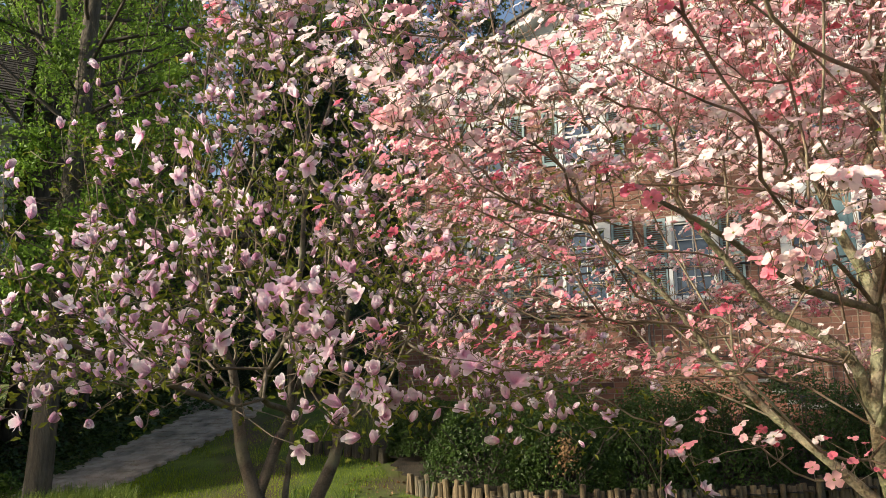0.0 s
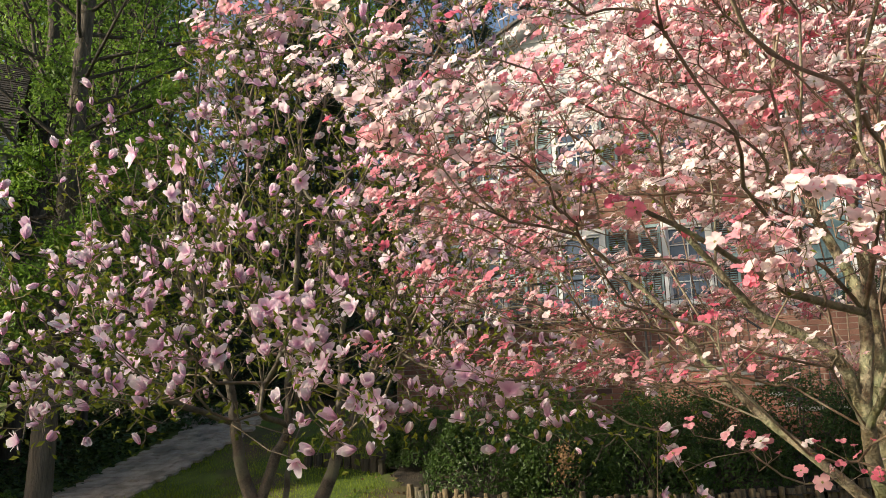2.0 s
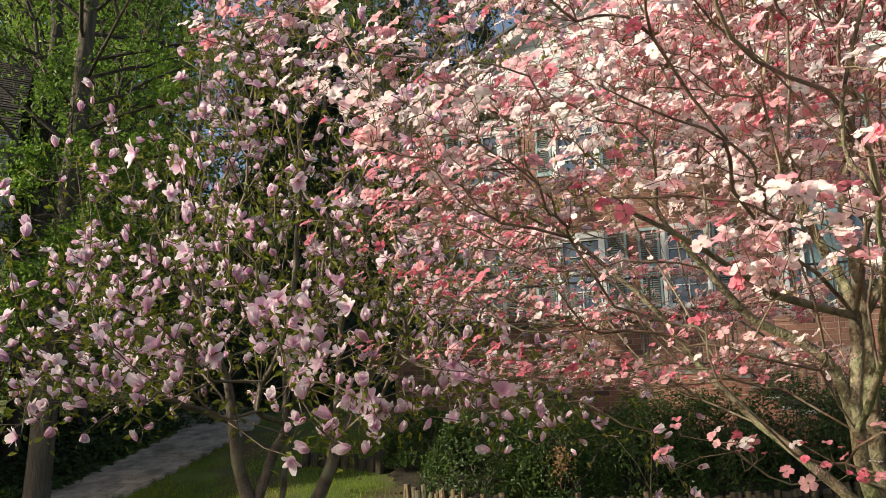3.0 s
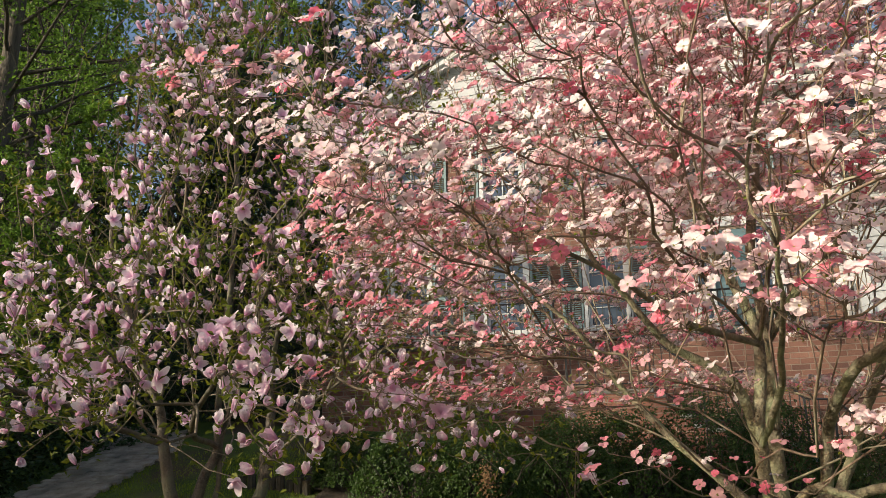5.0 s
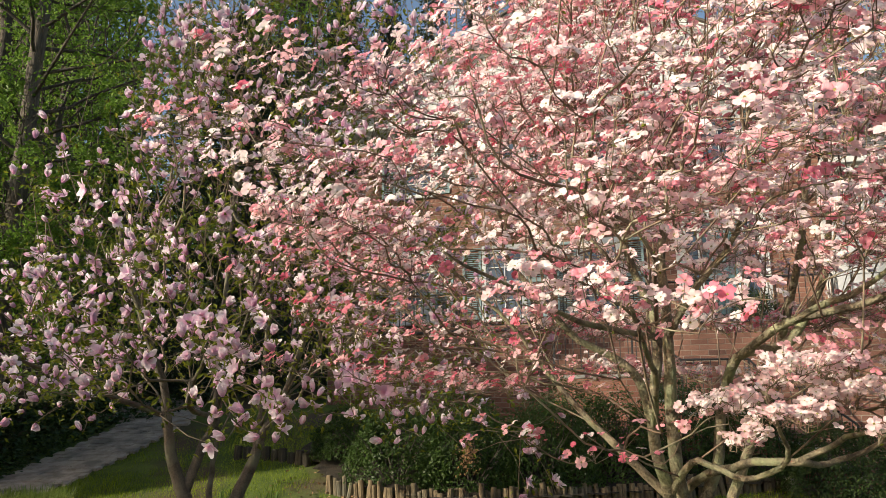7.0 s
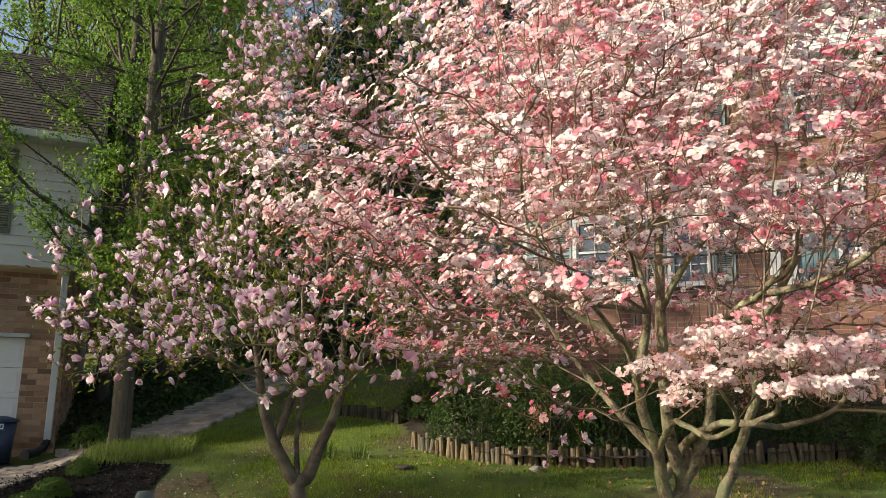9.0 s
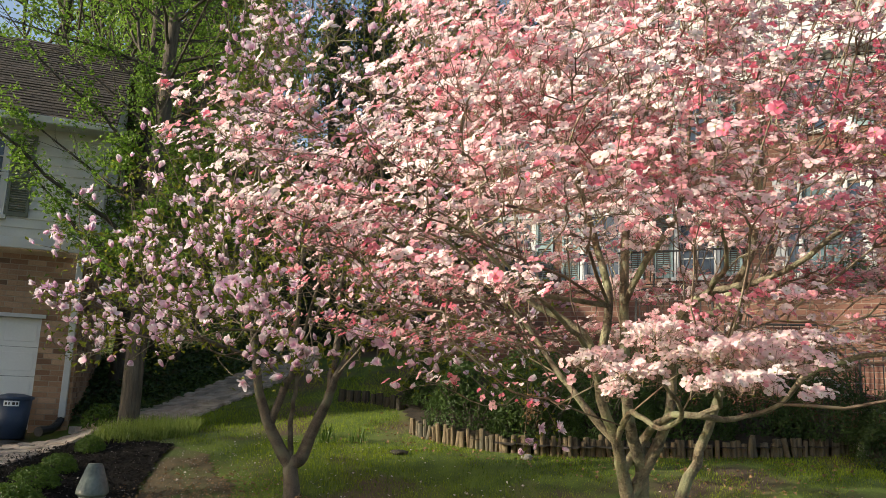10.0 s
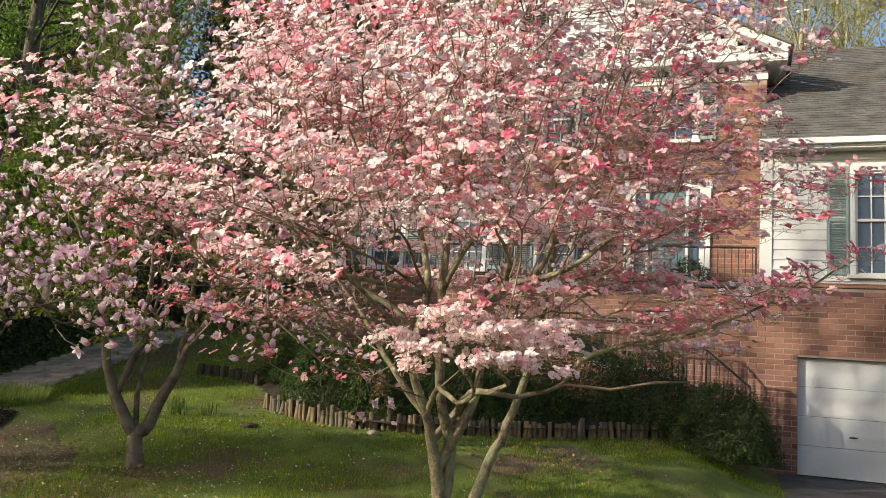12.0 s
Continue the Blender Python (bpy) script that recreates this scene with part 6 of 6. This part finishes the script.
MBOX = pose(px + 0.16, py - 0.29, 0.80, 0, 0, 32)
bx.matrix_world = MBOX
bm = box(-0.05, 0.05, -0.22, 0.24, -0.05, -0.003, 0.005)
part("bracket", bm, M["post"], mail).matrix_world = MBOX
for k in range(3):
    bm = box(0.106, 0.110, -0.20 + k * 0.06, -0.165 + k * 0.06, 0.03, 0.09)
    ob = part("number_bar", bm, M["label"], mail)
    ob.matrix_world = MBOX

binn = tagged(thing("trash_bin", LH @ pose(-0.86, -0.42, ground_z(-15.8, -7.0) - 0.09) @ Matrix.Diagonal((1, 1, 0.91, 1))), "dark blue-grey plastic trash bin with a white label by the garage", "trash bin")
bm = bmesh.new()
bmesh.ops.create_cone(bm, cap_ends=True, segments=24, radius1=0.235, radius2=0.29, depth=0.74, matrix=Matrix.Translation((0, 0, 0.40)))
part("body", bm, M["bin"], binn, "", True)
bm = bmesh.new()
bmesh.ops.create_cone(bm, cap_ends=True, segments=24, radius1=0.325, radius2=0.31, depth=0.05, matrix=Matrix.Translation((0, 0, 0.795)))
bmesh.ops.create_cone(bm, cap_ends=True, segments=24, radius1=0.30, radius2=0.12, depth=0.05, matrix=Matrix.Translation((0, 0, 0.845)))
part("lid", bm, M["bin"], binn)
bm = bmesh.new()
for i in range(7):
    a0, a1 = -2.0 + i * 0.12, -2.0 + (i + 1) * 0.12
    vs = [bm.verts.new((0.298 * math.cos(a), 0.298 * math.sin(a), zz)) for a, zz in ((a0, 0.64), (a1, 0.64), (a1, 0.74), (a0, 0.74))]
    bm.faces.new(vs)
bmesh.ops.remove_doubles(bm, verts=bm.verts, dist=0.001)
lab = part("label_sticker", bm, M["label"], binn, "white sticker")
for i, wd in enumerate((0.05, 0.03, 0.06, 0.04)):
    a = -1.92 + i * 0.2
    bm = bmesh.new()
    vs = [bm.verts.new((0.3005 * math.cos(q), 0.3005 * math.sin(q), zz)) for q, zz in ((a, 0.665), (a + wd * 2.4, 0.665), (a + wd * 2.4, 0.715), (a, 0.715))]
    bm.faces.new(vs)
    part("print_bar", bm, M["iron"], lab)


def boulder(name, x, y, r, mat, seed, label, z=None, flat=0.6):
    bm = bmesh.new()
    bmesh.ops.create_icosphere(bm, subdivisions=3, radius=r)
    for vtx in bm.verts:
        vtx.co *= 1 + 0.25 * noise.noise(vtx.co * (2.5 / r) + Vector((seed, 0, 0)))
        vtx.co.z *= flat
    ob = part(name, bm, mat, None, "", True)
    ob.location = (x, y, (ground_z(x, y) if z is None else z) + r * flat * 0.35)
    return tagged(ob, label, "stone")


boulder("stone", -6.18, -4.88, 0.085, M["stone"], 1, "pale flat stone in the grass")
boulder("stone", -2.0, -1.95, 0.13, M["stone"], 2, "upright grey stone at the end of the logs", flat=1.3)
for i in range(4):
    bm = box(-0.10, 0.10, -0.07, 0.07, -0.08, 0.115, 0.012)
    for vtx in bm.verts:
        vtx.co += noise.noise_vector(vtx.co * 7 + Vector((i * 3.1, 0, 0))) * 0.012
    x, y = -14.55 + 0.235 * i, -6.02 - 0.04 * i
    block = part("edging_block", bm, M["paver"], None)
    block.matrix_world = pose(x, y, ground_z(x, y), 0, 0, -8 + 9 * (i % 2))
    tagged(block, "worn reddish edging block at the foot of the downspout", "block", "edging blocks")
boulder("stone", -7.9, -5.6, 0.14, M["old_log"], 5, "flat brown stone half sunk in the grass", flat=0.30)

# ---- log edging ----
def along(line, step):
    out = []
    left = 0.0
    for (xa, ya), (xb, yb) in zip(line, line[1:]):
        d = math.hypot(xb - xa, yb - ya)
        t = left
        while t < d:
            out.append((xa + (xb - xa) * t / d, ya + (yb - ya) * t / d))
            t += step
        left = t - d
    return out


def log_mesh(name, r, h, mat, seed):
    rng = np.random.default_rng(seed)
    bm = bmesh.new()
    bmesh.ops.create_cone(bm, cap_ends=True, segments=9, radius1=r, radius2=r * 0.96, depth=h + 0.2, matrix=Matrix.Translation((0, 0, (h - 0.2) / 2)))
    for vtx in bm.verts:
        vtx.co.x *= rng.uniform(0.9, 1.08)
        vtx.co.y *= rng.uniform(0.9, 1.08)
    top = [e for e in bm.edges if all(v.co.z > h - 0.05 for v in e.verts)]
    bmesh.ops.bevel(bm, geom=top, offset=0.008, segments=1, affect="EDGES")
    return mesh_of(name, bm, mat)


edging = tagged(thing("log_edging"), "low palisade of upright split logs holding the shrub bed", "edging", kind="structure")
rng = np.random.default_rng(91)
meshes = [log_mesh("log", 0.044, 0.29 + 0.02 * k, M["log"], k) for k in range(4)]
for x, y in along(LOG_LINE[1:], 0.085):
    o = new("log", meshes[int(rng.integers(0, 4))])
    o.parent = edging
    o.location = (x + rng.normal(0, 0.012), y + rng.normal(0, 0.012), ground_z(x, y) - 0.06 + rng.normal(0, 0.024))
    o.rotation_euler = (rng.normal(0, 0.07), rng.normal(0, 0.07), rng.uniform(0, 6.28))
    o.scale = (rng.uniform(0.8, 1.1), rng.uniform(0.8, 1.1), 1)
upper = tagged(thing("upper_log_edging"), "short dark row of weathered logs higher on the slope", "edging", kind="structure")
meshes = [log_mesh("log", 0.075, 0.20 + 0.02 * k, M["old_log"], 9 + k) for k in range(3)]
for x, y in along([(-10.6, -3.35), (-10.0, -3.2), (-9.2, -3.3)], 0.16):
    o = new("log", meshes[int(rng.integers(0, 3))])
    o.parent = upper
    o.location = (x, y, ground_z(x, y) - 0.02 + rng.normal(0, 0.02))
    o.rotation_euler = (rng.normal(0, 0.04), rng.normal(0, 0.04), rng.uniform(0, 6.28))

# ---- brick path ----
path = tagged(thing("brick_path"), "worn brick path climbing between ivy and lawn", "path", kind="structure")
PATH_LINE = [(-11.6, -10.4), (-12.6, -9.1), (-13.3, -8.1), (-13.75, -7.2), (-13.92, -6.3), (-13.62, -5.4), (-13.52, -4.6), (-13.55, -3.2), (-13.62, -1.6), (-14.2, -0.5), (-15.6, 0.0)]
rng = np.random.default_rng(95)
pm = []
for k in range(4):
    pm.append(mesh_of("paver", box(-0.146, 0.146, -0.071, 0.071, -0.05, 0.0, 0.006), M["paver"]))
cen = along(PATH_LINE, 0.15)
for i, (x, y) in enumerate(cen[:-1]):
    dx, dy = cen[i + 1][0] - x, cen[i + 1][1] - y
    a = math.atan2(dy, dx) - math.pi / 2
    cols = 3 if y < -6.1 else 5
    for j in range(cols):
        off = (j - (cols - 1) / 2) * 0.30 + (0.04 if i % 2 else -0.04)
        qx, qy = x + math.cos(a) * off, y + math.sin(a) * off
        o = new("paver", pm[int(rng.integers(0, 4))])
        o.parent = path
        gx_, gy_ = ground_z(qx + 0.2, qy) - ground_z(qx - 0.2, qy), ground_z(qx, qy + 0.2) - ground_z(qx, qy - 0.2)
        nrm = Vector((-gx_ / 0.4, -gy_ / 0.4, 1)).normalized()
        q = Vector((0, 0, 1)).rotation_difference(nrm) @ Euler((rng.normal(0, 0.02), rng.normal(0, 0.02), a + rng.normal(0, 0.03))).to_quaternion()
        o.matrix_local = Matrix.Translation((qx, qy, ground_z(qx, qy) + 0.055 + rng.normal(0, 0.006))) @ q.to_matrix().to_4x4()


# ---- brickwork ----
def brick_mesh(name, w, mat):
    """One brick face, its arrises worn; the back stays open in the mortar."""
    h, c, d = 0.0895, 0.004, 0.007
    V = [(-w / 2, 0.004, 0), (w / 2, 0.004, 0), (w / 2, 0.004, h), (-w / 2, 0.004, h), (-w / 2 + c, -d, c), (w / 2 - c, -d, c), (w / 2 - c, -d, h - c), (-w / 2 + c, -d, h - c)]
    return V, [(4, 5, 6, 7), (0, 1, 5, 4), (1, 2, 6, 5), (2, 3, 7, 6), (3, 0, 4, 7)]


def brickwork(owner, x0, x1, z0, z1, y, holes, mat, near, label, seed, side=False):
    """Running bond on a wall face; near(x, z) picks the bricks that are parts of their own."""
    rng = np.random.default_rng(seed)
    V, Fc = [], []
    me = bpy.data.meshes.new("brick")
    v, f = brick_mesh("brick", 0.289, mat)
    me.from_pydata(v, [], f)
    me.materials.append(mat)
    for k in range(int((z1 - z0) / 0.10 + 0.02)):
        z = z0 + 0.10 * k + 0.005
        free = [(x0, x1)]
        for a, b, c, d in holes:
            if c - 0.02 < z + 0.05 < d + 0.03:
                free = [p for lo, hi in free for p in ((lo, min(hi, a)), (max(lo, b), hi)) if p[1] - p[0] > 0.05]
        x = x0 - (0.15 if k % 2 else 0.0)
        while x < x1:
            for lo, hi in free:
                a, b = max(x, lo), min(x + 0.30, hi)
                if b - a < 0.05:
                    continue
                cx, out = (a + b) / 2, rng.normal(0, 0.0012)
                if b - a > 0.295 and near(cx, z):
                    o = new("brick", me)
                    o.parent = owner
                    o.location = (cx, y + out, z + rng.normal(0, 0.001))
                    continue
                q, g = brick_mesh("brick", b - a - 0.011, mat)
                Fc += [tuple(i + len(V) for i in s) for s in g]
                V += [(y - p[1] - out, cx + p[0], z + p[2]) if side else (cx + p[0], y + p[1] + out, z + p[2]) for p in q]
            x += 0.30
    from_arrays("brickwork", V, [s[::-1] for s in Fc] if side else Fc, mat, owner, label, "stuff")


brickwork(house, -10.6, 7.5, -0.3, 3.80, 0.0, [(0.0, 2.75, GZ, 2.56)], M["clay"], lambda x, z: -1.3 < x < 2.9 and 0.9 < z < 3.8, "weathered red brick courses", 401)
brickwork(house, -10.6, -0.55, 2.7, 8.4, FY, main_wins + up_wins + [door_hole], M["clay"], lambda x, z: False, "weathered red brick courses", 402)
brickwork(left_house, -8.5, 0.0, -0.2, 3.85, 0.0, [(-3.35, -0.65, 0.5, 2.63)], M["clay_tan"], lambda x, z: x > -3.9 and z > 0.3, "mottled tan brick courses", 403)
brickwork(left_house, 0.0, 5.0, -0.2, 3.85, 0.0, [], M["clay_tan"], lambda x, z: False, "mottled tan brick courses", 404, True)
